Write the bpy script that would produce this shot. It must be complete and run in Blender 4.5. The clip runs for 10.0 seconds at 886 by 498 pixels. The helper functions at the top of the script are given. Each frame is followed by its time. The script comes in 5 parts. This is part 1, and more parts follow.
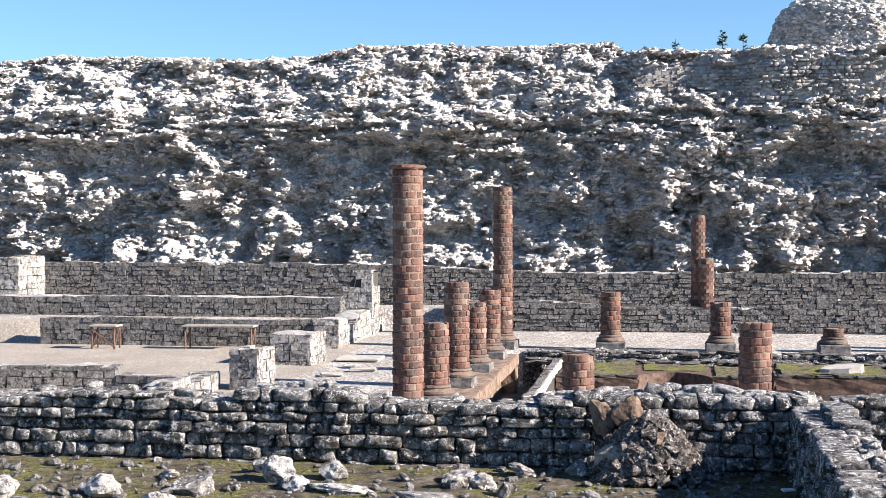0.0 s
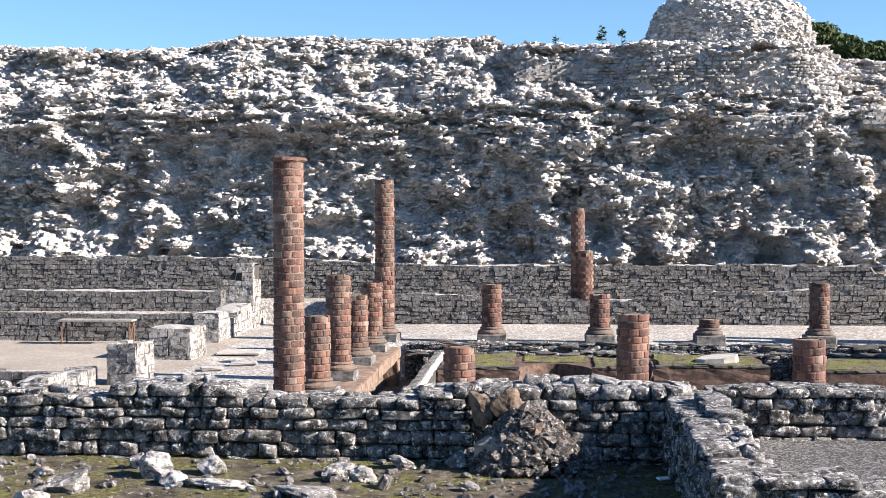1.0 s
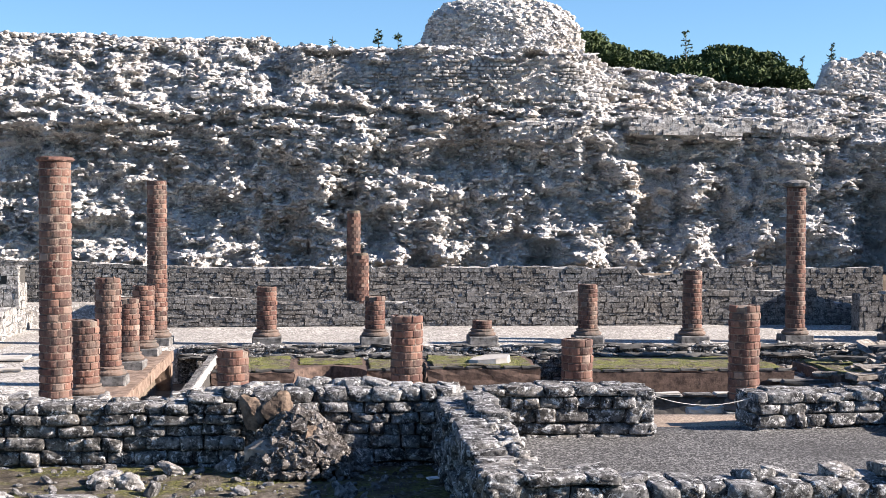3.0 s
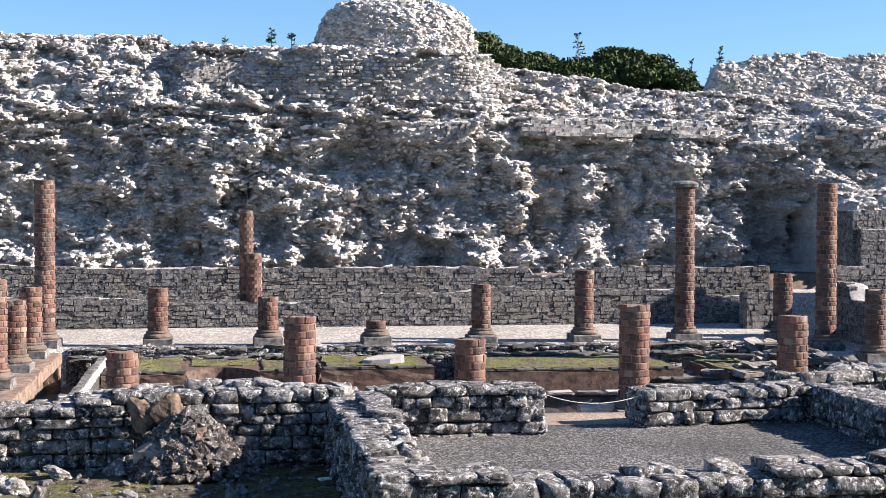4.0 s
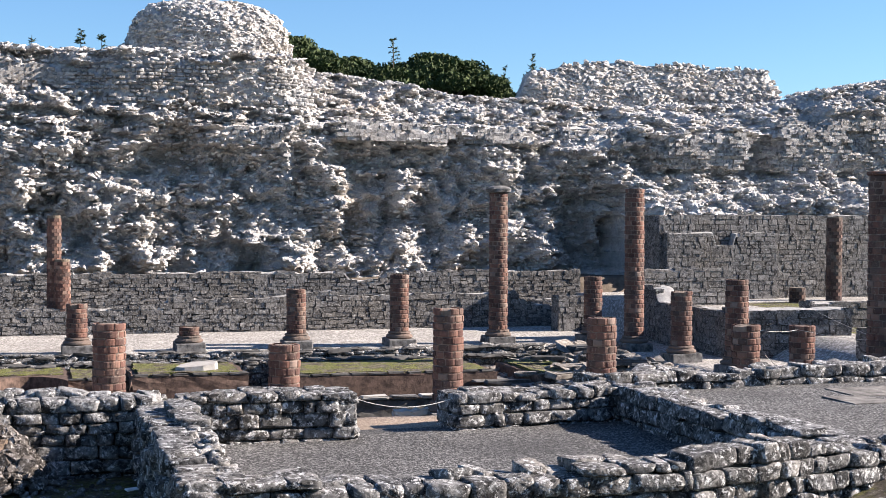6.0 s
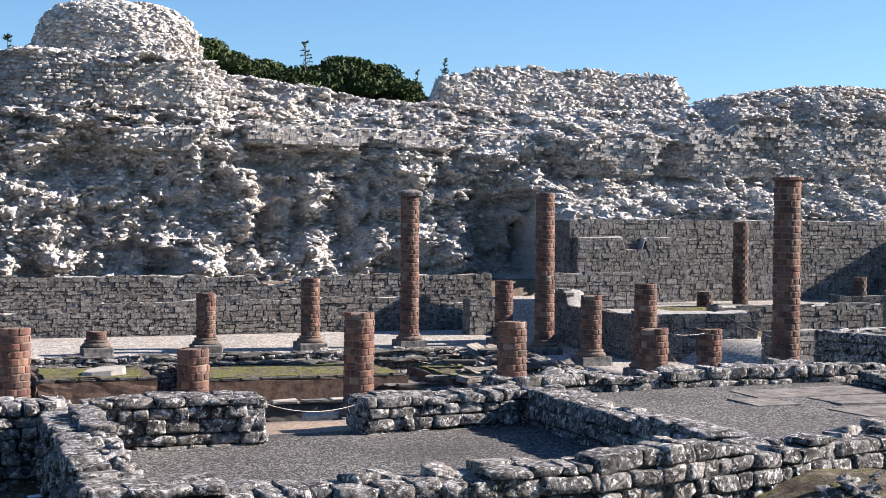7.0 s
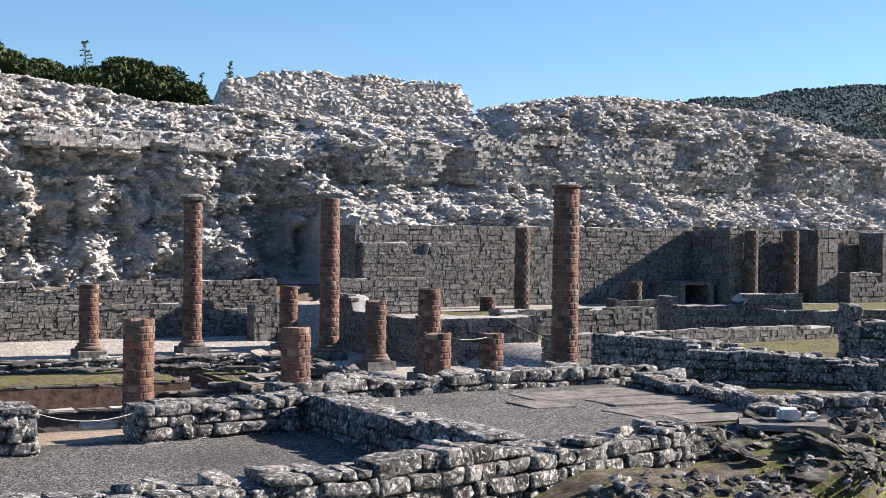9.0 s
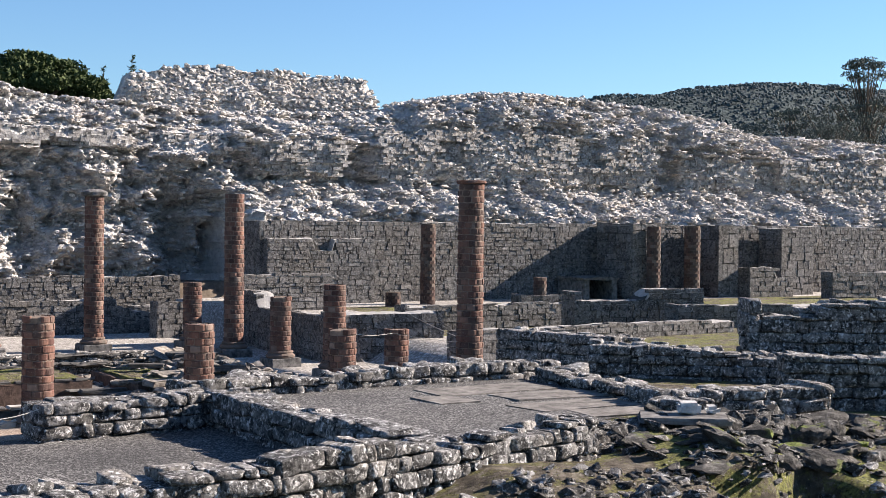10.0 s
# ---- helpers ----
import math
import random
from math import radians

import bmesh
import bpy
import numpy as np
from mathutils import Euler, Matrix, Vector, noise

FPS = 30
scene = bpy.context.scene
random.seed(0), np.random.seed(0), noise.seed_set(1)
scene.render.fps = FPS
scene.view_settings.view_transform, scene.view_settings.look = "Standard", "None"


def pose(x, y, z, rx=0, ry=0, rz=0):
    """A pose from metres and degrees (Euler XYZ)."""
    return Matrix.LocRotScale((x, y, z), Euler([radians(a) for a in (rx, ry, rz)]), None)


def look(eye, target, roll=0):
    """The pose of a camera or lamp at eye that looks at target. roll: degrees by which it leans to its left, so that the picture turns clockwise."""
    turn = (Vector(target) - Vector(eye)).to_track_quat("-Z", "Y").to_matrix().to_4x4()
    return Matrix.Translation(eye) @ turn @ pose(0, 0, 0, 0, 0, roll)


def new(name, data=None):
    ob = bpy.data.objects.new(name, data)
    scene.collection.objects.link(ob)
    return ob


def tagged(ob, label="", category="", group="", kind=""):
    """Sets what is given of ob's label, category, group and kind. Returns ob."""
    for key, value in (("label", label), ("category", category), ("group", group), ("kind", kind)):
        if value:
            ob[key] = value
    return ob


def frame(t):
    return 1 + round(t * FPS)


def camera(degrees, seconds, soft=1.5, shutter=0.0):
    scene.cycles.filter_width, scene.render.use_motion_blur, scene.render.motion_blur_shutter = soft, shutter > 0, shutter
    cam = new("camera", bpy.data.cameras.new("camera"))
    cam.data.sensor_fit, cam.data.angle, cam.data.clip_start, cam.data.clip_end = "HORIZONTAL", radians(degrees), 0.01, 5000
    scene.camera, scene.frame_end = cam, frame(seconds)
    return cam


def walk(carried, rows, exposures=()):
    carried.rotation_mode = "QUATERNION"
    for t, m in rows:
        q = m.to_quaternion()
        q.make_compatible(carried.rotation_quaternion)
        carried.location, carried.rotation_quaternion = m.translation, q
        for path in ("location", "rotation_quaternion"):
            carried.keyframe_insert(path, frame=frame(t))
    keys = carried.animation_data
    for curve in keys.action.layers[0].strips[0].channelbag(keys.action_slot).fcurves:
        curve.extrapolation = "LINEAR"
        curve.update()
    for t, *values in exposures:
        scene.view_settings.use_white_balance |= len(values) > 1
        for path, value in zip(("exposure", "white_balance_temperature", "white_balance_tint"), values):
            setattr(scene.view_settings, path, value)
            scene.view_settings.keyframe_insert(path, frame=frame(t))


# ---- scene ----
cam = camera(34.458, 10.0, soft=0.7)
PATH = [
    (0.0, pose(-0.0913, 0.0076, 2.8936, 88.5234, 0.1024, 8.8012)),
    (0.5, pose(-0.0822, 0.0068, 2.8936, 88.3681, 0.1109, 6.3693)),
    (1.0, pose(-0.0731, 0.0061, 2.8936, 88.2295, 0.0565, 4.0963)),
    (1.5, pose(-0.0639, 0.0053, 2.8936, 88.2076, -0.0433, 1.6453)),
    (2.0, pose(-0.0548, 0.0046, 2.8936, 88.2567, -0.2059, -0.9549)),
    (2.5, pose(-0.0457, 0.0038, 2.8936, 88.2978, -0.2182, -2.9632)),
    (2.7, pose(-0.0420, 0.0035, 2.8936, 88.3153, -0.2157, -3.7500)),
    (3.8, pose(-0.0219, 0.0018, 2.8936, 88.3595, -0.2603, -7.9900)),
    (4.0, pose(-0.0183, 0.0015, 2.8936, 88.3580, -0.2613, -9.0394)),
    (4.5, pose(-0.0091, 0.0008, 2.8936, 88.3665, -0.2505, -10.6138)),
    (5.0, pose(0.0000, -0.0000, 2.8936, 88.4556, -0.2649, -12.7850)),
    (5.2, pose(0.0037, -0.0003, 2.8936, 88.4894, -0.2629, -13.6700)),
    (6.3, pose(0.0237, -0.0020, 2.8936, 88.6141, -0.2606, -17.3570)),
    (6.5, pose(0.0274, -0.0023, 2.8936, 88.6446, -0.2922, -18.0724)),
    (7.0, pose(0.0365, -0.0030, 2.8936, 88.7542, -0.4203, -19.8889)),
    (7.5, pose(0.0457, -0.0038, 2.8936, 88.8807, -0.5438, -22.0575)),
    (8.0, pose(0.0548, -0.0046, 2.8936, 88.9576, -0.6975, -23.8369)),
    (8.5, pose(0.0639, -0.0053, 2.8936, 89.0093, -0.6611, -25.9658)),
    (9.0, pose(0.0731, -0.0061, 2.8936, 89.0490, -0.6635, -28.4308)),
    (9.5, pose(0.0822, -0.0068, 2.8936, 89.0102, -0.6489, -30.7383)),
    (10.0, pose(0.0913, -0.0076, 2.8936, 88.9228, -0.6636, -32.1889)),
]
walk(cam, PATH, [(0.0, 1.66, 6330, 17), (5.0, 1.64, 6380, 18), (7.5, 1.52, 6450, 18), (10.0, 1.5, 6600, 18)])

# ---- world ----
SUN_AZ, SUN_EL = 99.5, 27.0
world = bpy.data.worlds.new("sky")
scene.world = world
world.use_nodes = True
wn = world.node_tree
sky = wn.nodes.new("ShaderNodeTexSky")
sky.sky_type = "NISHITA"
sky.sun_disc = False
sky.sun_elevation = radians(SUN_EL)
sky.sun_rotation = radians(SUN_AZ)
sky.altitude = 100
sky.air_density, sky.dust_density, sky.ozone_density = 1.0, 0.1, 2.5
tint = wn.nodes.new("ShaderNodeMix")
tint.data_type, tint.blend_type = "RGBA", "MULTIPLY"
tint.inputs[0].default_value = 1.0
tint.inputs[7].default_value = (0.66, 0.92, 1.12, 1)
wn.links.new(sky.outputs["Color"], tint.inputs[6])
wn.links.new(tint.outputs[2], wn.nodes["Background"].inputs["Color"])
wn.nodes["Background"].inputs["Strength"].default_value = 0.05
sun_data = bpy.data.lights.new("sun", "SUN")
sun_data.energy, sun_data.angle, sun_data.color = 5.0, radians(0.53), (1.0, 0.92, 0.8)
sun = new("sun", sun_data)
sun_dir = Vector((math.sin(radians(SUN_AZ)) * math.cos(radians(SUN_EL)), math.cos(radians(SUN_AZ)) * math.cos(radians(SUN_EL)), math.sin(radians(SUN_EL))))
sun.matrix_world = look(sun_dir * 60, (0, 0, 0))

# ---- materials ----


class Mat:
    """A small builder of node materials."""

    def __init__(self, name, rough=0.9):
        self.m = bpy.data.materials.new(name)
        self.m.use_nodes = True
        self.t = self.m.node_tree
        self.b = self.t.nodes["Principled BSDF"]
        self.b.inputs["Roughness"].default_value = rough
        self.b.inputs["Specular IOR Level"].default_value = 0.25
        self.co = self.t.nodes.new("ShaderNodeTexCoord").outputs["Object"]
        self.geo = self.t.nodes.new("ShaderNodeNewGeometry")
        self.pos = self.geo.outputs["Position"]

    def link(self, a, b):
        self.t.links.new(a, b)

    def noise(self, scale, detail=5, rough=0.6, co=None, dist=0.0):
        n = self.t.nodes.new("ShaderNodeTexNoise")
        n.inputs["Scale"].default_value, n.inputs["Detail"].default_value = scale, detail
        n.inputs["Roughness"].default_value, n.inputs["Distortion"].default_value = rough, dist
        self.link(co or self.pos, n.inputs["Vector"])
        return n.outputs["Fac"]

    def voronoi(self, scale, feature="F1", out="Distance"):
        n = self.t.nodes.new("ShaderNodeTexVoronoi")
        n.feature = feature
        n.inputs["Scale"].default_value = scale
        self.link(self.pos, n.inputs["Vector"])
        return n.outputs[out]

    def ramp(self, fac, *stops):
        n = self.t.nodes.new("ShaderNodeValToRGB")
        el = n.color_ramp.elements
        while len(el) < len(stops):
            el.new(0.5)
        for e, (p, c) in zip(el, stops):
            e.position = p
            e.color = (c, c, c, 1) if isinstance(c, (int, float)) else (*c, 1)
        self.link(fac, n.inputs["Fac"])
        return n.outputs["Color"]

    def mix(self, fac, a, b, mode="MIX"):
        n = self.t.nodes.new("ShaderNodeMix")
        n.data_type, n.blend_type = "RGBA", mode
        for sock, v in ((n.inputs[0], fac), (n.inputs[6], a), (n.inputs[7], b)):
            if isinstance(v, (int, float)):
                sock.default_value = v
            elif isinstance(v, tuple):
                sock.default_value = (*v, 1)
            else:
                self.link(v, sock)
        return n.outputs[2]

    def rand(self, island):
        if island:
            return self.geo.outputs["Random Per Island"]
        n = self.t.nodes.new("ShaderNodeObjectInfo")
        return n.outputs["Random"]

    def done(self, color, height=None, strength=0.5, dist=0.02):
        self.link(color, self.b.inputs["Base Color"])
        if height is not None:
            n = self.t.nodes.new("ShaderNodeBump")
            n.inputs["Strength"].default_value, n.inputs["Distance"].default_value = strength, dist
            self.link(height, n.inputs["Height"])
            self.link(n.outputs["Normal"], self.b.inputs["Normal"])
        return self.m


def stone_mat(name, tone, dark, pale, island, lichen=0.5, scale=1.0, spotted=0.95):
    """Limestone: each stone of its own tone, with dark crust, pale lichen and pits."""
    k = Mat(name, 0.92)
    r = k.rand(island)
    base = k.ramp(r, (0.0, tuple(c * 0.55 for c in tone)), (0.35, tuple(c * 0.9 for c in tone)), (0.7, tone), (1.0, tuple(min(0.8, c * 1.3) for c in tone)))
    warm = k.mix(k.ramp(k.noise(0.9, 3), (0.42, 0.0), (0.7, 1.0)), base, k.mix(1.0, base, (1.0, 0.93, 0.84), "MULTIPLY"))
    crust = k.ramp(k.noise(9 * scale, 8, 0.78), (0.52 - 0.12 * lichen, 0.0), (0.6 - 0.04 * lichen, 0.96))
    c = k.mix(crust, warm, dark)
    spots = k.ramp(k.noise(23 * scale, 8, 0.78, dist=0.4), (0.525, 0.0), (0.615, spotted))
    c = k.mix(spots, c, pale)
    pits = k.ramp(k.noise(48 * scale, 4, 0.7), (0.3, 1.0), (0.42, 0.0))
    c = k.mix(pits, c, tuple(x * 0.8 for x in dark))
    h = k.mix(0.45, k.noise(14 * scale, 8, 0.72), k.noise(55 * scale, 4, 0.65))
    return k.done(c, h, 1.0, 0.04 / scale)


def brick_mat(name, island, tint=(1.0, 1.0, 1.0)):
    k = Mat(name, 0.88)
    r = k.rand(island)
    base = k.ramp(r, (0.0, (0.055, 0.03, 0.025)), (0.25, (0.09, 0.046, 0.037)), (0.55, (0.135, 0.067, 0.05)), (0.8, (0.185, 0.095, 0.068)), (0.93, (0.23, 0.135, 0.098)), (1.0, (0.25, 0.19, 0.155)))
    c = k.mix(k.ramp(k.noise(3.0, 4), (0.42, 0.0), (0.68, 0.75)), base, (0.1, 0.082, 0.068))
    c = k.mix(k.ramp(k.noise(26, 5, 0.7), (0.56, 0.0), (0.7, 0.6)), c, (0.34, 0.26, 0.2))
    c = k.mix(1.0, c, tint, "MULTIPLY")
    return k.done(c, k.noise(45, 6, 0.7), 0.6, 0.012)


def mortar_mat(name, tone):
    k = Mat(name, 0.95)
    c = k.ramp(k.noise(9, 6, 0.7), (0.3, tuple(c * 0.5 for c in tone)), (0.7, tone))
    return k.done(c, k.noise(40, 6, 0.7), 0.8, 0.03)


def gravel_mat(name, a, b, scale=42):
    k = Mat(name, 0.95)
    cell = k.voronoi(scale, "F1", "Color")
    sep = k.t.nodes.new("ShaderNodeSeparateColor")
    k.link(cell, sep.inputs["Color"])
    c = k.ramp(sep.outputs["Red"], (0.0, tuple(x * 0.55 for x in a)), (0.5, a), (1.0, b))
    c = k.mix(k.ramp(k.noise(0.7, 5), (0.4, 0.0), (0.7, 0.6)), c, tuple(x * 0.62 for x in a))
    return k.done(c, k.voronoi(scale), 0.6, 0.5 / scale)


def moss_ground_mat(name, green=0.0):
    """Bare earth with crumbs of stone, and cushions of dry or green moss."""
    k = Mat(name, 0.97)
    earth = k.ramp(k.noise(7, 8, 0.75), (0.34, (0.02, 0.016, 0.012)), (0.5, (0.105, 0.087, 0.063)), (0.68, (0.27, 0.235, 0.185)))
    lush = tuple(a + green * (b - a) for a, b in zip((0.23, 0.205, 0.075), (0.3, 0.32, 0.09)))
    moss = k.ramp(k.noise(34, 6, 0.75), (0.36, (0.022, 0.022, 0.007)), (0.5, tuple(c * 0.5 for c in lush)), (0.66, lush))
    c = k.mix(k.ramp(k.noise(2.4, 9, 0.75), (0.5 - 0.06 * green, 0.0), (0.57 - 0.06 * green, 1.0)), earth, moss)
    c = k.mix(k.ramp(k.noise(26, 4, 0.6), (0.63, 0.0), (0.68, 1.0)), c, (0.4, 0.365, 0.3))
    return k.done(c, k.mix(0.5, k.noise(18, 7, 0.7), k.noise(90, 3, 0.7)), 1.0, 0.06)


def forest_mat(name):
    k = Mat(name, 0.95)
    # dark green shifted to blue-grey and lightened: distance haze put into the colour
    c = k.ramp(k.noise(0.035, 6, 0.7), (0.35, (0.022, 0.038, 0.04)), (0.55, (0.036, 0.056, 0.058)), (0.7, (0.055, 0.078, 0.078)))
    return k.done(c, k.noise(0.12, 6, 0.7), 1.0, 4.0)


def leaf_mat(name, a, b):
    k = Mat(name, 0.8)
    c = k.ramp(k.rand(True), (0.0, a), (1.0, b))
    return k.done(c)


def plain_mat(name, a, b, scale=12, rough=0.85, strength=0.3):
    k = Mat(name, rough)
    c = k.ramp(k.noise(scale, 6, 0.65), (0.35, a), (0.68, b))
    return k.done(c, k.noise(scale * 4, 5, 0.6), strength, 0.01)


LIME = (0.36, 0.345, 0.315)
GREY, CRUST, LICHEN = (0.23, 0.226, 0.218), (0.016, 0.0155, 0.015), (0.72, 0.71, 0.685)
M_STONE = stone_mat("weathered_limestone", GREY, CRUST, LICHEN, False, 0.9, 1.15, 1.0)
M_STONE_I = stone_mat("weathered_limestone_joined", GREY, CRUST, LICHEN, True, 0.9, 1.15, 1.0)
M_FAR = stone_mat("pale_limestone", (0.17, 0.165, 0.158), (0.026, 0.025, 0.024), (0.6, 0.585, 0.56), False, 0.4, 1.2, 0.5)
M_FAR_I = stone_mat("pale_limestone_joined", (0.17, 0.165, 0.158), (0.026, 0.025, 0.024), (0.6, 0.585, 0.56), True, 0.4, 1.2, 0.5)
FORT = ((0.56, 0.543, 0.52), (0.29, 0.281, 0.268), (0.7, 0.683, 0.657))
M_FORT_I = stone_mat("rampart_rubble", *FORT, True, 0.05, 0.5)
# lighter limestone with sun on wall tops painted in; also used for scattered stones
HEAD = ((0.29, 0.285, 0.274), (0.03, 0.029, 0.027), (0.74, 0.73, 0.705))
M_HEAD = stone_mat("sunlit_tone_limestone", *HEAD, False, 0.55, 1.15, 1.0)
M_HEAD_I = stone_mat("sunlit_tone_limestone_joined", *HEAD, True, 0.55, 1.15, 1.0)
# whitish tone of sunlit wall tops, painted on the far walls' capping
M_CAP_LIT = mortar_mat("sunlit_capping", (0.5, 0.482, 0.45))
M_BRICK = brick_mat("column_brick", False)
M_BRICK_I = brick_mat("column_brick_joined", True)
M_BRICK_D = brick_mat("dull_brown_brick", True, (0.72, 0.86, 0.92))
M_MORTAR = mortar_mat("earth_mortar", (0.09, 0.084, 0.075))


def rampart_core_mat():
    """Pale lime concrete with stones half sunk in it."""
    k = Mat("rampart_lime_core", 0.95)
    c = k.ramp(k.noise(1.4, 6, 0.65), (0.35, (0.46, 0.442, 0.418)), (0.65, (0.66, 0.64, 0.61)))
    c = k.mix(k.ramp(k.noise(7, 6, 0.7), (0.45, 0.0), (0.65, 0.5)), c, (0.26, 0.248, 0.233))
    c = k.mix(k.ramp(k.noise(0.5, 4), (0.52, 0.0), (0.68, 0.5)), c, (0.36, 0.29, 0.22))
    return k.done(c, k.mix(0.4, k.noise(9, 7, 0.75), k.voronoi(11)), 1.0, 0.16)


M_CORE = rampart_core_mat()
M_JOINT = mortar_mat("brick_mortar", (0.27, 0.21, 0.165))
M_GRAVEL = gravel_mat("pale_gravel", (0.3, 0.278, 0.246), (0.68, 0.645, 0.585), 26)
M_GRAVEL_G = gravel_mat("grey_gravel", (0.052, 0.0507, 0.0487), (0.29, 0.28, 0.265), 90)
M_GRAVEL_P = gravel_mat("reddish_gravel", (0.3, 0.23, 0.17), (0.48, 0.39, 0.3), 80)
M_SAND = gravel_mat("sandy_gravel", (0.32, 0.283, 0.233), (0.47, 0.425, 0.36), 48)
M_MOSS = moss_ground_mat("mossy_earth", 0.3)
M_BEDMOSS = moss_ground_mat("green_moss", 0.75)
M_EARTH = plain_mat("bare_earth", (0.09, 0.07, 0.05), (0.2, 0.16, 0.12), 5, 0.95, 0.8)
M_RENDER = plain_mat("reddish_basin_render", (0.05, 0.034, 0.027), (0.17, 0.115, 0.088), 9, 0.9, 1.0)
M_FOREST = forest_mat("wooded_hillside_haze")
M_PLINTH = plain_mat("grey_plinth_stone", (0.05, 0.048, 0.045), (0.24, 0.23, 0.215), 9, 0.9, 0.8)
M_SLAB = plain_mat("worn_paving_slab", (0.3, 0.28, 0.25), (0.5, 0.47, 0.42), 5, 0.85, 0.4)
M_PAVE = plain_mat("dusty_paving", (0.08, 0.074, 0.065), (0.25, 0.232, 0.207), 9, 0.9, 0.8)
COURSED = ((0.4, 0.388, 0.368), (0.12, 0.116, 0.11), (0.62, 0.605, 0.575))
M_COURSED = stone_mat("coursed_facing", *COURSED, False, 0.25, 0.6, 0.7)
M_COURSED_I = stone_mat("coursed_facing_joined", *COURSED, True, 0.25, 0.6, 0.7)
M_CONC = plain_mat("stained_concrete_edge", (0.11, 0.075, 0.055), (0.3, 0.22, 0.165), 6, 0.9, 0.8)
M_PINE = leaf_mat("pine_needles", (0.022, 0.042, 0.014), (0.075, 0.1, 0.03))
M_FIR = leaf_mat("conifer_needles", (0.02, 0.04, 0.02), (0.06, 0.09, 0.04))
M_EUC = leaf_mat("dry_foliage", (0.07, 0.085, 0.07), (0.13, 0.145, 0.115))
# foliage with the same bluish distance haze mixed into its colour
M_FARWOOD = leaf_mat("far_wood_haze", (0.034, 0.058, 0.062), (0.062, 0.094, 0.098))
M_BARK = plain_mat("tree_bark", (0.07, 0.05, 0.035), (0.18, 0.14, 0.1), 8, 0.95, 0.8)
M_RUST = plain_mat("rusty_iron", (0.08, 0.045, 0.03), (0.2, 0.11, 0.07), 20, 0.8, 0.3)
M_WOOD = plain_mat("grey_weathered_wood", (0.2, 0.18, 0.15), (0.36, 0.33, 0.29), 15, 0.9, 0.3)
M_ROPE = plain_mat("pale_rope", (0.4, 0.38, 0.34), (0.6, 0.58, 0.52), 40, 0.9, 0.3)
M_RUBBLE = plain_mat("brown_grey_rubble", (0.09, 0.075, 0.062), (0.36, 0.33, 0.29), 10, 0.95, 1.0)
M_PAPER = plain_mat("white_paper", (0.7, 0.7, 0.7), (0.8, 0.8, 0.8), 20, 0.8, 0.1)
M_WHITE = plain_mat("white_limestone", (0.33, 0.32, 0.3), (0.68, 0.665, 0.64), 20, 0.9, 0.6)
M_OCHRE = plain_mat("ochre_rock", (0.05, 0.036, 0.027), (0.24, 0.175, 0.125), 14, 0.95, 1.0)
M_DARKV = plain_mat("dark_slate", (0.05, 0.048, 0.045), (0.13, 0.125, 0.115), 8, 0.9, 0.5)

# ---- helpers of the build ----
rng = np.random.default_rng(7)


def smooth(a, b, x):
    t = np.clip((x - a) / (b - a), 0, 1)
    return t * t * (3 - 2 * t)


def lattice(ix, iy, seed):
    h = (ix * 374761393 + iy * 668265263 + seed * 1442695041) & 0xFFFFFFFF
    h = ((h ^ (h >> 13)) * 1274126177) & 0xFFFFFFFF
    return ((h ^ (h >> 16)) & 0xFFFF) / 65535.0


def vnoise(x, y, seed=0):
    """Value noise, 0 to 1, for arrays."""
    x, y = np.asarray(x, float), np.asarray(y, float)
    ix, iy = np.floor(x).astype(np.int64), np.floor(y).astype(np.int64)
    fx, fy = x - ix, y - iy
    fx, fy = fx * fx * (3 - 2 * fx), fy * fy * (3 - 2 * fy)
    a, b = lattice(ix, iy, seed), lattice(ix + 1, iy, seed)
    c, d = lattice(ix, iy + 1, seed), lattice(ix + 1, iy + 1, seed)
    return (a * (1 - fx) + b * fx) * (1 - fy) + (c * (1 - fx) + d * fx) * fy


def fbm(x, y, seed=0, n=4):
    s, a, tot = 0.0, 1.0, 0.0
    for i in range(n):
        s = s + a * vnoise(np.asarray(x) * 2 ** i, np.asarray(y) * 2 ** i, seed + 17 * i)
        tot += a
        a *= 0.5
    return s / tot


def mesh_from(name, verts, faces, material, flat=False):
    me = bpy.data.meshes.new(name)
    verts, faces = np.asarray(verts, np.float32), np.asarray(faces, np.int32)
    k = faces.shape[1]
    me.vertices.add(len(verts))
    me.vertices.foreach_set("co", verts.ravel())
    me.loops.add(faces.size)
    me.loops.foreach_set("vertex_index", faces.ravel())
    me.polygons.add(len(faces))
    me.polygons.foreach_set("loop_start", np.arange(0, faces.size, k, dtype=np.int32))
    me.polygons.foreach_set("use_smooth", np.full(len(faces), not flat))
    me.materials.append(material)
    me.update(calc_edges=True)
    me.validate()
    return me


def part(name, bm, material, parent, label=""):
    me = bpy.data.meshes.new(name)
    bm.to_mesh(me)
    bm.free()
    me.materials.append(material)
    ob = new(name, me)
    ob.parent = parent
    if label:
        tagged(ob, label)
    return ob


def empty(name, label, category, group="", kind="", at=(0, 0, 0)):
    ob = new(name)
    ob.empty_display_size = 0.2
    ob.location = at
    return tagged(ob, label, category, group, kind)


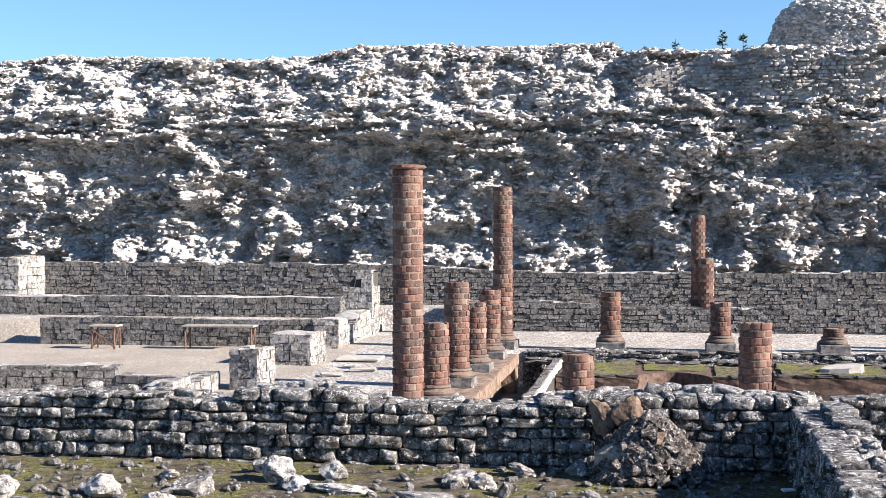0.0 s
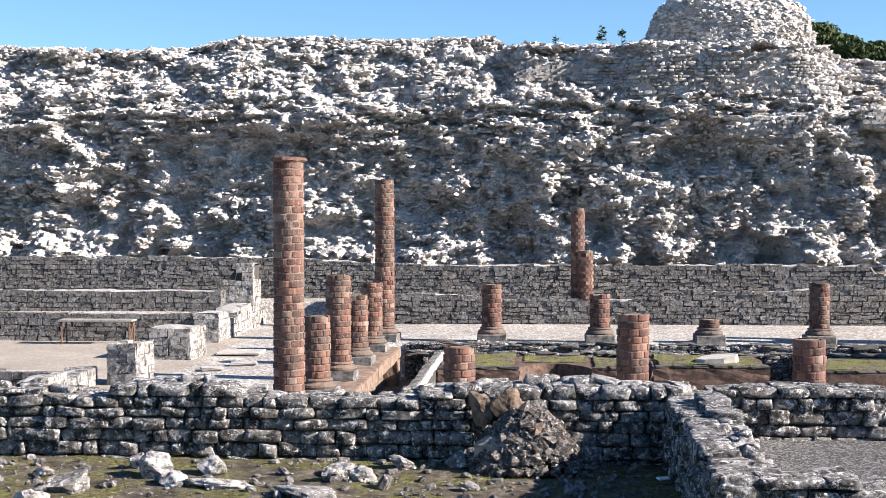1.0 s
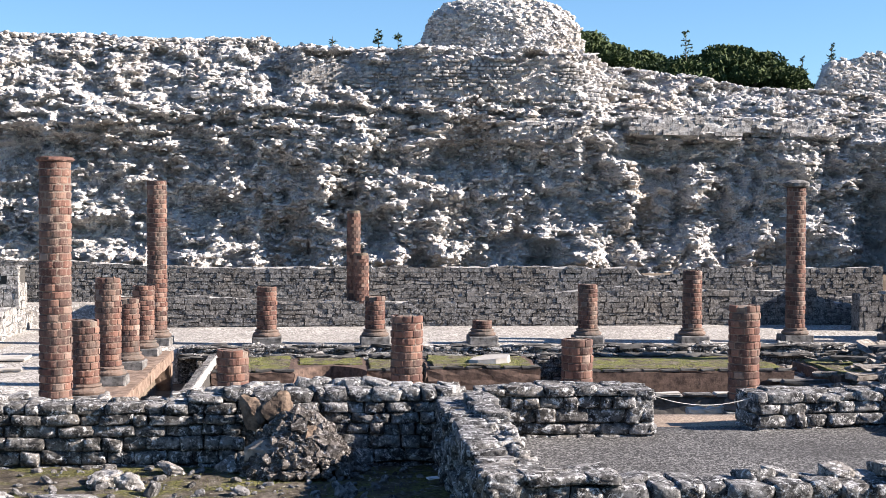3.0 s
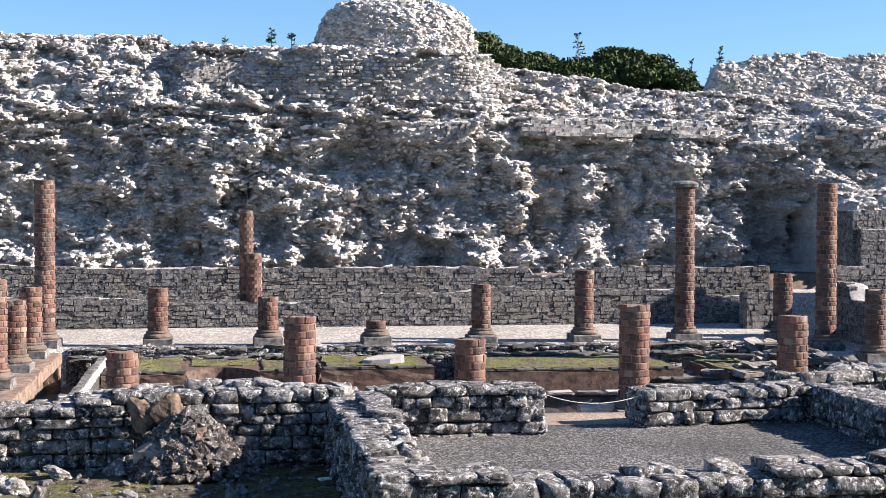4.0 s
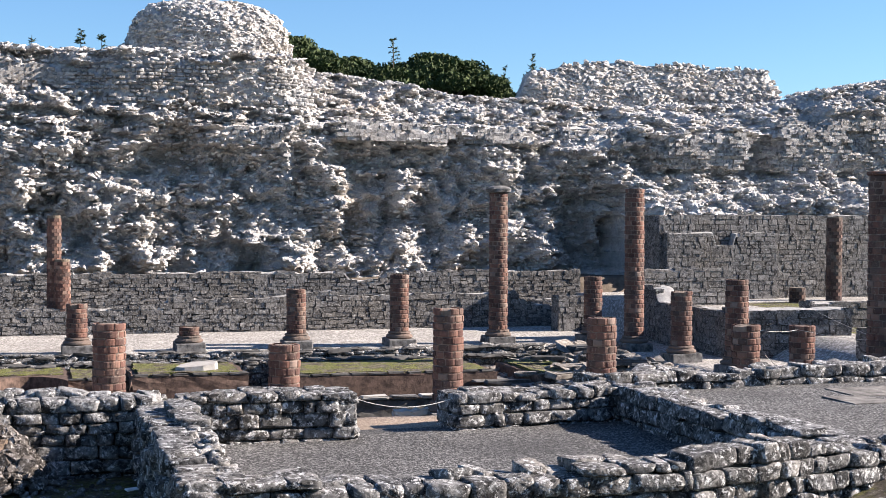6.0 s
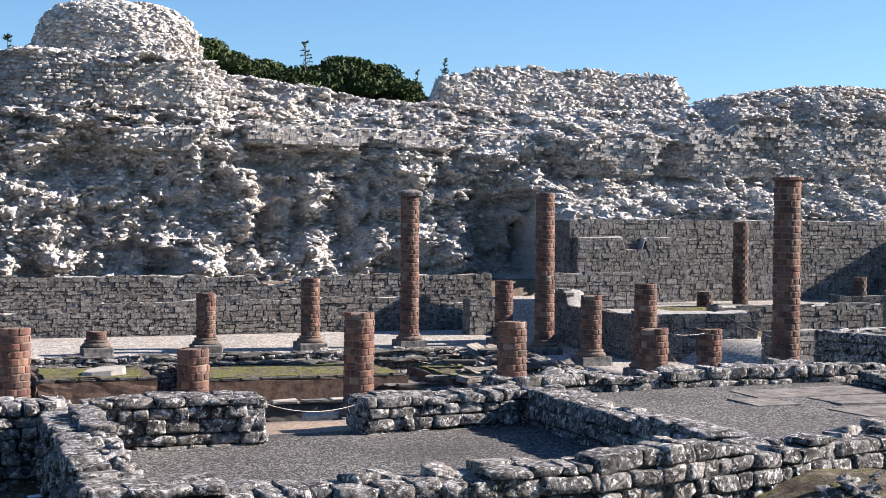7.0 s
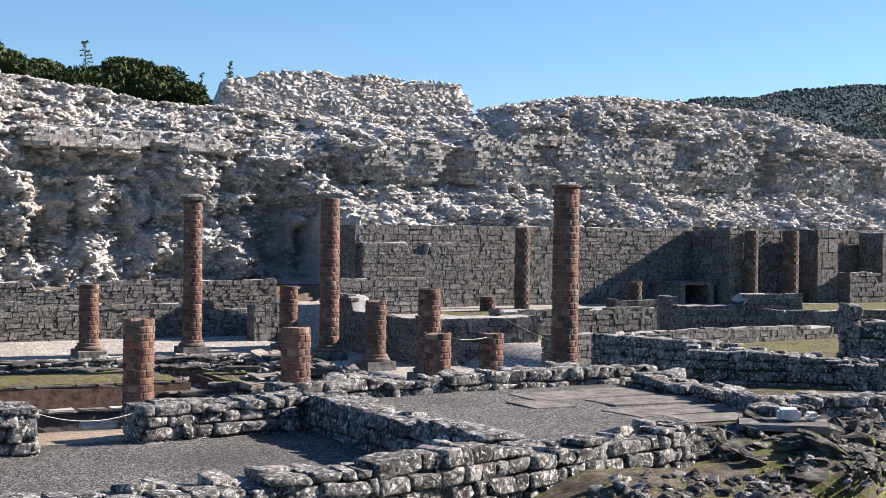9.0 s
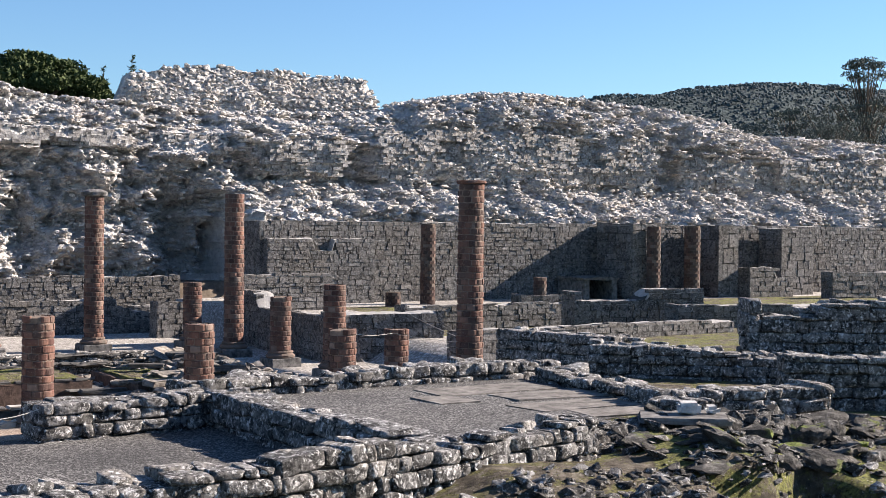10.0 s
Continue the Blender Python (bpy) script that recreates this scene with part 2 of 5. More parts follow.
# rounded stone templates: a cube cut into a grid with close lines at the edges, worn and pitted
def stone_template(seed, worn=0.1, lines=(-1.0, -0.62, 0.62, 1.0)):
    r = np.random.default_rng(seed)
    verts, index, faces = [], {}, []

    def vid(p):
        key = tuple(p)
        if key not in index:
            index[key] = len(verts)
            verts.append(key)
        return index[key]

    for axis in range(3):
        u, v = (axis + 1) % 3, (axis + 2) % 3
        for side in (-1.0, 1.0):
            for i in range(len(lines) - 1):
                for j in range(len(lines) - 1):
                    quad = []
                    for di, dj in ((0, 0), (1, 0), (1, 1), (0, 1)):
                        p = [0, 0, 0]
                        p[axis], p[u], p[v] = side, lines[i + di], lines[j + dj]
                        quad.append(vid(p))
                    faces.append(quad if side > 0 else quad[::-1])
    p = np.array(verts, float)
    q = p / np.linalg.norm(p, axis=1)[:, None] * 1.18
    k = worn + r.uniform(-0.06, 0.1)
    edge = np.sum(np.abs(p) > 0.99, axis=1)[:, None]
    p = p * (1 - k) + q * k
    p = p * np.where(edge == 3, 0.9, np.where(edge == 2, 0.965, 1.0))
    off = Vector(r.uniform(-40, 40, 3))
    p = np.array([np.array(v) * (1 + 0.15 * noise.noise(Vector(v) * 1.2 + off) + 0.1 * noise.noise(Vector(v) * 2.9 + off)) for v in p])
    p[:, 0] += 0.1 * r.uniform(-1, 1) * p[:, 2]
    p[:, 2] += 0.14 * r.uniform(-1, 1) * p[:, 0]
    return p * 0.5, np.array(faces)


STONES = [stone_template(100 + i) for i in range(18)]
FINE = [stone_template(100 + i, 0.07, (-1.0, -0.7, 0.0, 0.7, 1.0)) for i in range(24)]
ROCKS = [stone_template(300 + i, 0.5, (-1.0, 0.0, 1.0)) for i in range(10)]


def squared_template(seed):
    """A squared stone of eight corners, knocked about."""
    r = np.random.default_rng(seed)
    p = np.array([(x, y, z) for x in (-1, 1) for y in (-1, 1) for z in (-1, 1)], float)
    p = p * (1 + r.normal(0, 0.035, p.shape))
    p[[1, 3, 5, 7], 1] *= r.uniform(0.93, 1.0)
    return p * 0.5, np.array([(0, 1, 3, 2), (4, 6, 7, 5), (0, 4, 5, 1), (2, 3, 7, 6), (0, 2, 6, 4), (1, 5, 7, 3)])


SQUARED = [squared_template(800 + i) for i in range(24)]


def turn(rx, ry, rz):
    """Rotation matrices for arrays of Euler angles."""
    cx, sx, cy, sy, cz, sz = np.cos(rx), np.sin(rx), np.cos(ry), np.sin(ry), np.cos(rz), np.sin(rz)
    m = np.empty((len(rx), 3, 3))
    m[:, 0, 0], m[:, 0, 1], m[:, 0, 2] = cz * cy, cz * sy * sx - sz * cx, cz * sy * cx + sz * sx
    m[:, 1, 0], m[:, 1, 1], m[:, 1, 2] = sz * cy, sz * sy * sx + cz * cx, sz * sy * cx - cz * sx
    m[:, 2, 0], m[:, 2, 1], m[:, 2, 2] = -sy, cy * sx, cy * cx
    return m


def joined_stones(name, pos, size, rot, material, kinds=STONES, flat=False):
    """Many stones as one mesh."""
    pos, size, rot = np.asarray(pos, float), np.asarray(size, float), np.asarray(rot, float)
    pick = rng.integers(0, len(kinds), len(pos))
    tmpl = np.stack([k[0] for k in kinds])[pick] * size[:, None, :]
    v = np.einsum("nij,nkj->nki", turn(rot[:, 0], rot[:, 1], rot[:, 2]), tmpl) + pos[:, None, :]
    f = kinds[0][1][None] + (np.arange(len(pos)) * v.shape[1])[:, None, None]
    return mesh_from(name, v.reshape(-1, 3), f.reshape(-1, 4), material, flat)


def stone_meshes(name, material, kinds=STONES):
    return [mesh_from(name, k[0], k[1], material, kinds is SQUARED) for k in kinds]


NEAR_MESHES = stone_meshes("stone", M_STONE, FINE)
FAR_MESHES = stone_meshes("stone", M_FAR, SQUARED)
HEAD_MESHES = stone_meshes("stone", M_HEAD, FINE)
# lighter copy of the far limestone: sun on east-facing blocks put into the colour
SUNLIT = ((0.36, 0.348, 0.328), (0.07, 0.067, 0.063), (0.72, 0.7, 0.66))
M_SUNLIT, M_SUNLIT_I = stone_mat("squared_limestone_sunlit", *SUNLIT, False, 0.5, 0.9, 0.8), stone_mat("squared_limestone_sunlit_joined", *SUNLIT, True, 0.5, 0.9, 0.8)
SUNLIT_MESHES = stone_meshes("stone", M_SUNLIT, SQUARED)


def rock_mesh(seed, material, cuts=16):
    """A broken rock: a ball cut by planes and roughened."""
    r = np.random.default_rng(seed)
    bm = bmesh.new()
    bmesh.ops.create_icosphere(bm, subdivisions=3, radius=0.62)
    for _ in range(cuts):
        n = Vector(r.normal(0, 1, 3)).normalized()
        d = r.uniform(0.36, 0.5)
        for v in bm.verts:
            over = v.co.dot(n) - d
            if over > 0:
                v.co -= n * over * 0.97
    off = Vector(r.uniform(-50, 50, 3))
    for v in bm.verts:
        v.co *= 1 + 0.2 * noise.noise(v.co * 3.2 + off) + 0.12 * noise.noise(v.co * 8 + off) + 0.06 * noise.noise(v.co * 19 + off)
    me = bpy.data.meshes.new("rock")
    bm.to_mesh(me)
    bm.free()
    me.materials.append(material)
    return me


M_ROCK = stone_mat("pale_loose_rock", (0.4, 0.385, 0.36), (0.07, 0.064, 0.056), (0.72, 0.7, 0.67), False, 0.5, 1.3)
ROCK_MESHES = [rock_mesh(40 + i, M_ROCK, 11) for i in range(8)]


def mossy_rock_mat():
    """Dark crusted rock with cushions of moss."""
    k = Mat("dark_mossy_rock", 0.95)
    c = k.ramp(k.noise(7, 7, 0.72), (0.36, (0.022, 0.02, 0.018)), (0.52, (0.085, 0.08, 0.07)), (0.68, (0.3, 0.285, 0.255)))
    moss = k.ramp(k.noise(34, 4, 0.7), (0.35, (0.06, 0.085, 0.012)), (0.7, (0.26, 0.31, 0.06)))
    c = k.mix(k.ramp(k.noise(2.6, 5, 0.6), (0.55, 0.0), (0.62, 1.0)), c, moss)
    return k.done(c, k.mix(0.4, k.noise(12, 8, 0.75), k.noise(60, 4, 0.7)), 1.0, 0.07)


M_BANK = mossy_rock_mat()
BANK_MESHES = [rock_mesh(140 + i, M_BANK, 8) for i in range(6)]


def stone_objects(name, pos, size, rot, meshes, parent):
    for p, s, r in zip(pos, size, rot):
        ob = new(name, meshes[rng.integers(0, len(meshes))])
        ob.parent = parent
        ob.matrix_basis = Matrix.LocRotScale(Vector(p), Euler(tuple(r)), Vector(s))


def stone_wall(name, label, a, b, thick, zb, zt, course=0.1, slen=0.2, limit=120, far=False, ends="lr", rough=1.0, group="", top=True, kind="", category="stone wall", back=False, chip=1.0, pale=False):
    """A ruined masonry wall whose front face runs from a to b (front on the right-hand side of that way)."""
    a, b = np.array(a, float), np.array(b, float)
    length = float(np.linalg.norm(b - a))
    d = (b - a) / length
    n = np.array([d[1], -d[0]])
    yaw = math.atan2(d[1], d[0])
    seed = int(abs(a[0] * 31 + a[1] * 17 + zb * 7) * 10) % 1000
    zt_base = zt if callable(zt) else (lambda s: zt)

    def ztop(s):
        return zt_base(s) + 0.05 * rough * (fbm(np.asarray(s) * 1.7, 0.3, seed, 3) - 0.5) * 2

    root = empty(name, label, category, group, kind)
    # core
    ns = max(2, int(length / 0.25))
    ss = np.linspace(0.03, length - 0.03, ns + 1)
    verts, faces = [], []
    for s in ss:
        for off, z in ((0.04, zb - 0.1), (0.04, float(ztop(s)) - 0.035), (thick - 0.03, float(ztop(s)) - 0.035), (thick - 0.03, zb - 0.1)):
            p = a + d * s - n * off
            verts.append((p[0], p[1], z))
    for i in range(ns):
        for j in range(4):
            k = (j + 1) % 4
            faces.append((i * 4 + j, i * 4 + k, (i + 1) * 4 + k, (i + 1) * 4 + j))
    faces += [(0, 1, 2, 3)[::-1], tuple(ns * 4 + j for j in range(4))]
    core = new("core", mesh_from("core", verts, faces, M_MORTAR, True))
    core.parent = root
    if far:
        # flat capping over the wall's head; its pale colour stands for sun on the top
        ns = max(4, int(length / 0.09))
        rows = 5
        cs, co = np.meshgrid(np.linspace(-0.01, length + 0.01, ns + 1), np.linspace(0.015, thick - 0.02, rows), indexing="ij")
        cz = ztop(cs) + 0.012 + 0.035 * (fbm(cs * 6, co * 6 + seed, seed, 3) - 0.5) - 0.03 * ((co < 0.05) | (co > thick - 0.06))
        cp = a[None, None] + d * cs[..., None] - n * (co + 0.02 * (fbm(cs * 5, co, seed + 3, 2) - 0.5))[..., None]
        cv = np.concatenate([np.concatenate([cp, cz[..., None]], -1).reshape(-1, 3), np.concatenate([cp, cz[..., None] - 0.06], -1).reshape(-1, 3)])
        i, j = np.meshgrid(np.arange(ns), np.arange(rows - 1), indexing="ij")
        q = (i * rows + j).ravel()
        m, k0 = (ns + 1) * rows, np.arange(ns) * rows
        cf = np.concatenate([np.stack([q, q + 1, q + rows + 1, q + rows], 1)[:, ::-1], np.stack([k0, k0 + rows, k0 + rows + m, k0 + m], 1)[:, ::-1], np.stack([k0 + rows - 1, k0 + 2 * rows - 1, k0 + 2 * rows - 1 + m, k0 + rows - 1 + m], 1)])
        capping = new("capping", mesh_from("capping", cv, cf, M_CAP_LIT, True))
        capping.parent = root
    pos, size, rot = [], [], []

    def face_stones(p0, dirv, nrm, run, ang, depth):
        z, row = zb - 0.02, 0
        hi = float(np.max(ztop(np.linspace(0, length, 40))))
        while z < hi - 0.02:
            h = course * (rng.uniform(0.65, 1.35) if far else rng.uniform(0.8, 1.22))
            s = -rng.uniform(0, slen) if run > 0.8 else 0.0
            while s < run - 0.03:
                w = slen * rng.choice([0.5, 0.75, 1.0, 1.3, 1.6] if far else [0.5, 0.7, 0.9, 1.1, 1.35]) * rng.uniform(0.8, 1.2)
                s0, s1 = max(s, 0), min(s + w, run)
                s += w
                if s1 - s0 < 0.05:
                    continue
                sm = (s0 + s1) / 2
                along = sm if run == length else (0.0 if abs(p0[0] - a[0]) + abs(p0[1] - a[1]) < thick + 0.01 else length)
                lim = float(ztop(along))
                hh = min(h, lim - z + 0.03)
                if hh < 0.035:
                    continue
                out = rng.uniform(-0.012, 0.03) * rough * (0.45 if far else 1.0)
                p = p0 + dirv * sm - nrm * (depth / 2 - out)
                pos.append((p[0], p[1], z + hh / 2 + (0.035 * (float(fbm(sm * 0.9, z * 0.5, seed + 5, 2)) - 0.5) * 2 if far else 0.0)))
                size.append(((s1 - s0) * (0.95 if far else 1.03) - 0.006, depth, hh * (rng.uniform(0.88, 1.02) if far else rng.uniform(0.92, 1.12)) - 0.004))
                turned = rough * (0.4 if far else 1.0)
                rot.append((rng.normal(0, 0.03) * turned, rng.normal(0, 0.045 if far else 0.03) * rough, ang + rng.normal(0, 0.05) * turned))
            z += h
            row += 1

    face_stones(a, d, n, length, yaw, min(0.2, thick * 0.6))
    if "l" in ends:
        face_stones(a - n * thick, n, -d, thick, yaw - math.pi / 2, 0.16)
    if "r" in ends:
        face_stones(b, -n, d, thick, yaw + math.pi / 2, 0.16)
    if back:
        face_stones(b - n * thick, -d, -n, length, yaw + math.pi, 0.16)
    facing = len(pos)
    if top and not far:
        rows = max(1, int(round((thick - 0.12) / (0.17 * chip))))
        for j in range(rows):
            off = 0.16 + (thick - 0.18) * (j + 0.5) / rows
            s = rng.uniform(0, 0.1)
            while s < length - 0.05:
                w = slen * chip * rng.uniform(0.5, 1.2)
                p = a + d * (s + w / 2) - n * (off + rng.normal(0, 0.02))
                h = rng.uniform(0.05, 0.1)
                pos.append((p[0], p[1], float(ztop(s + w / 2)) - h * 0.35 + rng.normal(0, 0.012) * rough))
                size.append((w * 0.96, (thick - 0.15) / rows * rng.uniform(0.8, 1.1), h))
                rot.append((rng.normal(0, 0.1) * rough, rng.normal(0, 0.08) * rough, yaw + rng.normal(0, 0.25)))
                s += w
    pos, size, rot = np.array(pos), np.array(size), np.array(rot)
    k = min(limit, len(pos))
    order = np.argsort(np.hypot(pos[:, 0], pos[:, 1]) - 0.8 * pos[:, 2], kind="stable")
    near, rest = order[:k], order[k:]
    # stones of the wall's head take the lighter tone of sunlit tops
    for chosen, meshes in ((near[near < facing], SUNLIT_MESHES if pale else FAR_MESHES if far else NEAR_MESHES), (near[near >= facing], HEAD_MESHES)):
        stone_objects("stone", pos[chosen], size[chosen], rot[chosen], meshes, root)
    for chosen, material in ((rest[rest < facing], M_SUNLIT_I if pale else M_FAR_I if far else M_STONE_I), (rest[rest >= facing], M_HEAD_I)):
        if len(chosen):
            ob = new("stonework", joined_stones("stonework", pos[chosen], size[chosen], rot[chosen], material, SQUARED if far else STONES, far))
            ob.parent = root
            tagged(ob, kind="stuff")
    return root

# ---- ground ----
AX0, AY0, STEP = -3.48, 18.82, 2.278      # first column and the step of the colonnade
PIT = (-3.35, 11.75, 19.5, 29.55)          # sunken court inside the columns


def ground_z(x, y):
    near = 1.25 + 0.05 * (fbm(x * 0.9, y * 0.9, 3) - 0.5) + 0.05 * (fbm(x * 4, y * 4, 5, 3) - 0.5)
    # bank down to the colonnade: further out on the east side
    edge = 10.65 + 2.1 * smooth(8.6, 9.6, x)
    lip = 6.35 + 0.9 * (fbm(x * 1.1, 0.7, 6, 3) - 0.5) + 0.06 * (x - 6)
    bank = smooth(5.7, 6.3, x) * smooth(lip, lip + 0.22, y) * smooth(8.4, 7.9, y)
    near = near + bank * (0.06 + 0.25 * np.clip(fbm(x * 1.5, y * 1.5, 6, 4) - 0.45, -0.2, 0.4)) + np.interp(x, [3.8, 4.7, 5.1, 5.5, 5.8, 6.9, 7.6], [0, 0.24, 0.2, 0.15, 0.12, 0.11, 0]) * smooth(5.7, 6.6, y) * np.where(x < 6, smooth(0.22, 0.08, y - 6.42 - 0.298 * (x - 3.2)), 1.0) - 0.1 * smooth(6.2, 7.0, x) * smooth(6.8, 6.0, y)
    # dug hollow under the bank's lip
    near = near - 0.42 * smooth(5.95, 6.1, x) * smooth(7.35, 7.2, x) * smooth(lip + 0.12, lip - 0.05, y) * smooth(5.3, 5.6, y)
    near = near - 0.12 * smooth(8.2, 8.8, x) * smooth(8.2, 8.8, y)
    z = near * (1 - smooth(edge, edge + 0.5, y))
    z = np.where(((x > 12.4) & (y > 12) & (y < 18.2)) | ((x > 16.4) & (y > 12) & (y < 24)), np.maximum(z, 0.75 * smooth(12.4, 12.8, x)), z)
    # east terraces
    z = np.where((x > 14.7) & (y > 16.6), np.maximum(z, 0.45 * smooth(14.7, 15.1, x)), z)
    z = np.where((x > 14.5) & (y > 27.6), np.maximum(z, 0.75), z)
    # stepped rooms on the north side
    z = np.where((x < 13.2) & (y > 34.75), np.maximum(z, 0.5), z)
    z = np.where((x < -7.5) & (y > 30.4), np.maximum(z, 0.45), z)
    z = np.where((y > 36.5), np.maximum(z, 1.15), z)
    z = z + 2.0 * smooth(39.5, 44, y) + 0.03 * (fbm(x * 0.5, y * 0.5, 9) - 0.5) * (y > 12)
    # sunken court
    pit = (x > PIT[0]) & (x < PIT[1]) & (y > PIT[2]) & (y < PIT[3])
    z = np.where(pit, -0.75 + 0.04 * (fbm(x, y, 21) - 0.5), z)
    # hills far off
    far = smooth(120, 420, np.hypot(x, y))
    ridge = np.interp(x, [250, 380, 420, 452, 510, 547, 640, 760, 1000, 1400], [0, 18, 46, 60, 68, 77, 80, 80, 66, 0])
    hills = ridge * np.exp(-((y - 600) / 130) ** 2)
    return z + far * hills * (1 + 0.1 * (fbm(x / 60, y / 60, 31) - 0.5)) + far * 3 * fbm(x / 25, y / 25, 33)


def build_ground():
    xs = np.concatenate([[-2500, -1200, -600, -300, -150, -80, -50, -35], np.arange(-26, -6, 0.5), np.arange(-6, 10.5, 0.1), np.arange(10.5, 50, 0.4), np.arange(52, 100, 6), np.arange(100, 1200, 20), [1300, 1600, 2500]])
    ys = np.concatenate([[-2500, -800, -300, -120, -60, -30, -15, -8, -4], np.arange(-2, 4, 0.5), np.arange(4, 12.5, 0.1), np.arange(12.5, 46, 0.25), np.arange(47, 100, 5), np.arange(100, 1200, 20), [1300, 1600, 2500]])
    gx, gy = np.meshgrid(xs, ys)
    gz = ground_z(gx, gy)
    nx, ny = len(xs), len(ys)
    verts = np.stack([gx, gy, gz], -1).reshape(-1, 3)
    i, j = np.meshgrid(np.arange(nx - 1), np.arange(ny - 1))
    q = (j * nx + i).ravel()
    faces = np.stack([q, q + 1, q + nx + 1, q + nx], 1)
    me = mesh_from("ground", verts, faces, M_MOSS)
    for m in (M_GRAVEL, M_EARTH, M_FOREST, M_BEDMOSS, M_SAND):
        me.materials.append(m)
    cx, cy = (gx[:-1, :-1] + gx[1:, 1:]).ravel() / 2, (gy[:-1, :-1] + gy[1:, 1:]).ravel() / 2
    mi = np.zeros(len(faces), np.int32)
    court = (cy > 12.2) & (cy < 36.5) & (cx > -40) & (cx < 40)
    mi[court] = 1
    mi[court & (cx < -6.4) & (cy < 31)] = 5
    mi[(cx > PIT[0] - 0.05) & (cx < PIT[1] + 0.05) & (cy > PIT[2] - 0.05) & (cy < PIT[3] + 0.05)] = 2
    mi[(cx > 9.2) & (cy > 11) & (cy < 16.8)] = 0
    mi[((cx > 12.4) & (cy > 11) & (cy < 18.3)) | ((cx > 16.3) & (cy > 11) & (cy < 24))] = 0
    mi[(cx > 16.5) & (cy > 18.2) & (cy < 31.2)] = 4
    mi[(cx > 5.8) & (cx < 16) & (cy > 6.4) & (cy < 9.5)] = 4
    mi[(cy > 36.4) & (cy < 120)] = 2
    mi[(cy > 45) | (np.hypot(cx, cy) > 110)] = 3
    me.polygons.foreach_set("material_index", mi)
    tagged(new("ground", me), "mossy earth and pale gravel ground running out to wooded hills", "ground", kind="structure")


build_ground()


def sheet(name, label, x0, x1, y0, y1, z, material, kind="structure", category="floor", depth=0.25, bumps=0.012, step=0.12):
    """A floor with a slightly uneven top and a thickness."""
    nx, ny = max(2, int((x1 - x0) / step)), max(2, int((y1 - y0) / step))
    gx, gy = np.meshgrid(np.linspace(x0, x1, nx + 1), np.linspace(y0, y1, ny + 1))
    gz = z + bumps * (fbm(gx * 3, gy * 3, 41) - 0.5) * 2
    v = np.stack([gx, gy, gz], -1).reshape(-1, 3)
    i, j = np.meshgrid(np.arange(nx), np.arange(ny))
    q = (j * (nx + 1) + i).ravel()
    f = [tuple(r) for r in np.stack([q, q + 1, q + nx + 2, q + nx + 1], 1)]
    border = list(range(nx + 1)) + [(k + 1) * (nx + 1) + nx for k in range(ny)] + [ny * (nx + 1) + nx - 1 - k for k in range(nx)] + [(ny - 1 - k) * (nx + 1) for k in range(ny - 1)]
    n0 = len(v)
    low = v[border].copy()
    low[:, 2] = z - depth
    v = np.concatenate([v, low])
    for k in range(len(border)):
        m = (k + 1) % len(border)
        f.append((border[k], n0 + k, n0 + m, border[m]))
    return tagged(new(name, mesh_from(name, v, f, material)), label, category, kind=kind)


sheet("floor_room", "grey gravel floor of a small walled room", 0.95, 4.45, 6.75, 10.0, 1.335, M_GRAVEL_G)
sheet("floor_threshold", "reddish gravel floor behind the doorway", 0.9, 4.6, 9.98, 10.6, 1.33, M_GRAVEL_P)
sheet("floor_platform", "grey gravel floor of the raised platform", 4.6, 7.5, 7.5, 10.45, 1.5, M_GRAVEL_G)

# ---- rampart ----
TOP_X = [-26, -18.8, -17.1, -13, -10.9, -9.9, -7.7, -4.3, -1.5, -1.1, 2.4, 6.6, 7.0, 9.9, 12.2, 14, 16.3, 21.8, 22.6, 25.2, 28.2, 31.5, 33.6, 34.5, 35.3, 36.6, 38, 41, 44.4, 56]
TOP_Z = [7.1, 7.2, 7.36, 7.13, 7.12, 7.23, 7.47, 7.35, 7.42, 7.1, 7.05, 7.0, 6.95, 6.52, 6.22, 6.18, 6.05, 6.2, 6.55, 7.0, 7.1, 6.9, 6.8, 6.7, 6.5, 6.24, 6.15, 6.12, 6.03, 5.6]
FORT_Y = 38.5
# coursed facing still in place: x0, x1, z0, z1, how far it stands out
FACING = [(-0.9, 2.3, 6.25, 6.9, 0.0), (2.2, 7.6, 5.8, 6.95, 0.1), (4.7, 6.75, 4.62, 5.25, 0.3), (8.2, 14.2, 4.9, 5.4, 0.28), (14.8, 17.0, 4.85, 5.4, 0.05), (17.6, 20.7, 4.25, 5.3, 0.22), (21.8, 33.4, 4.2, 5.85, 0.1), (34.2, 46.0, 4.2, 5.3, 0.05)]
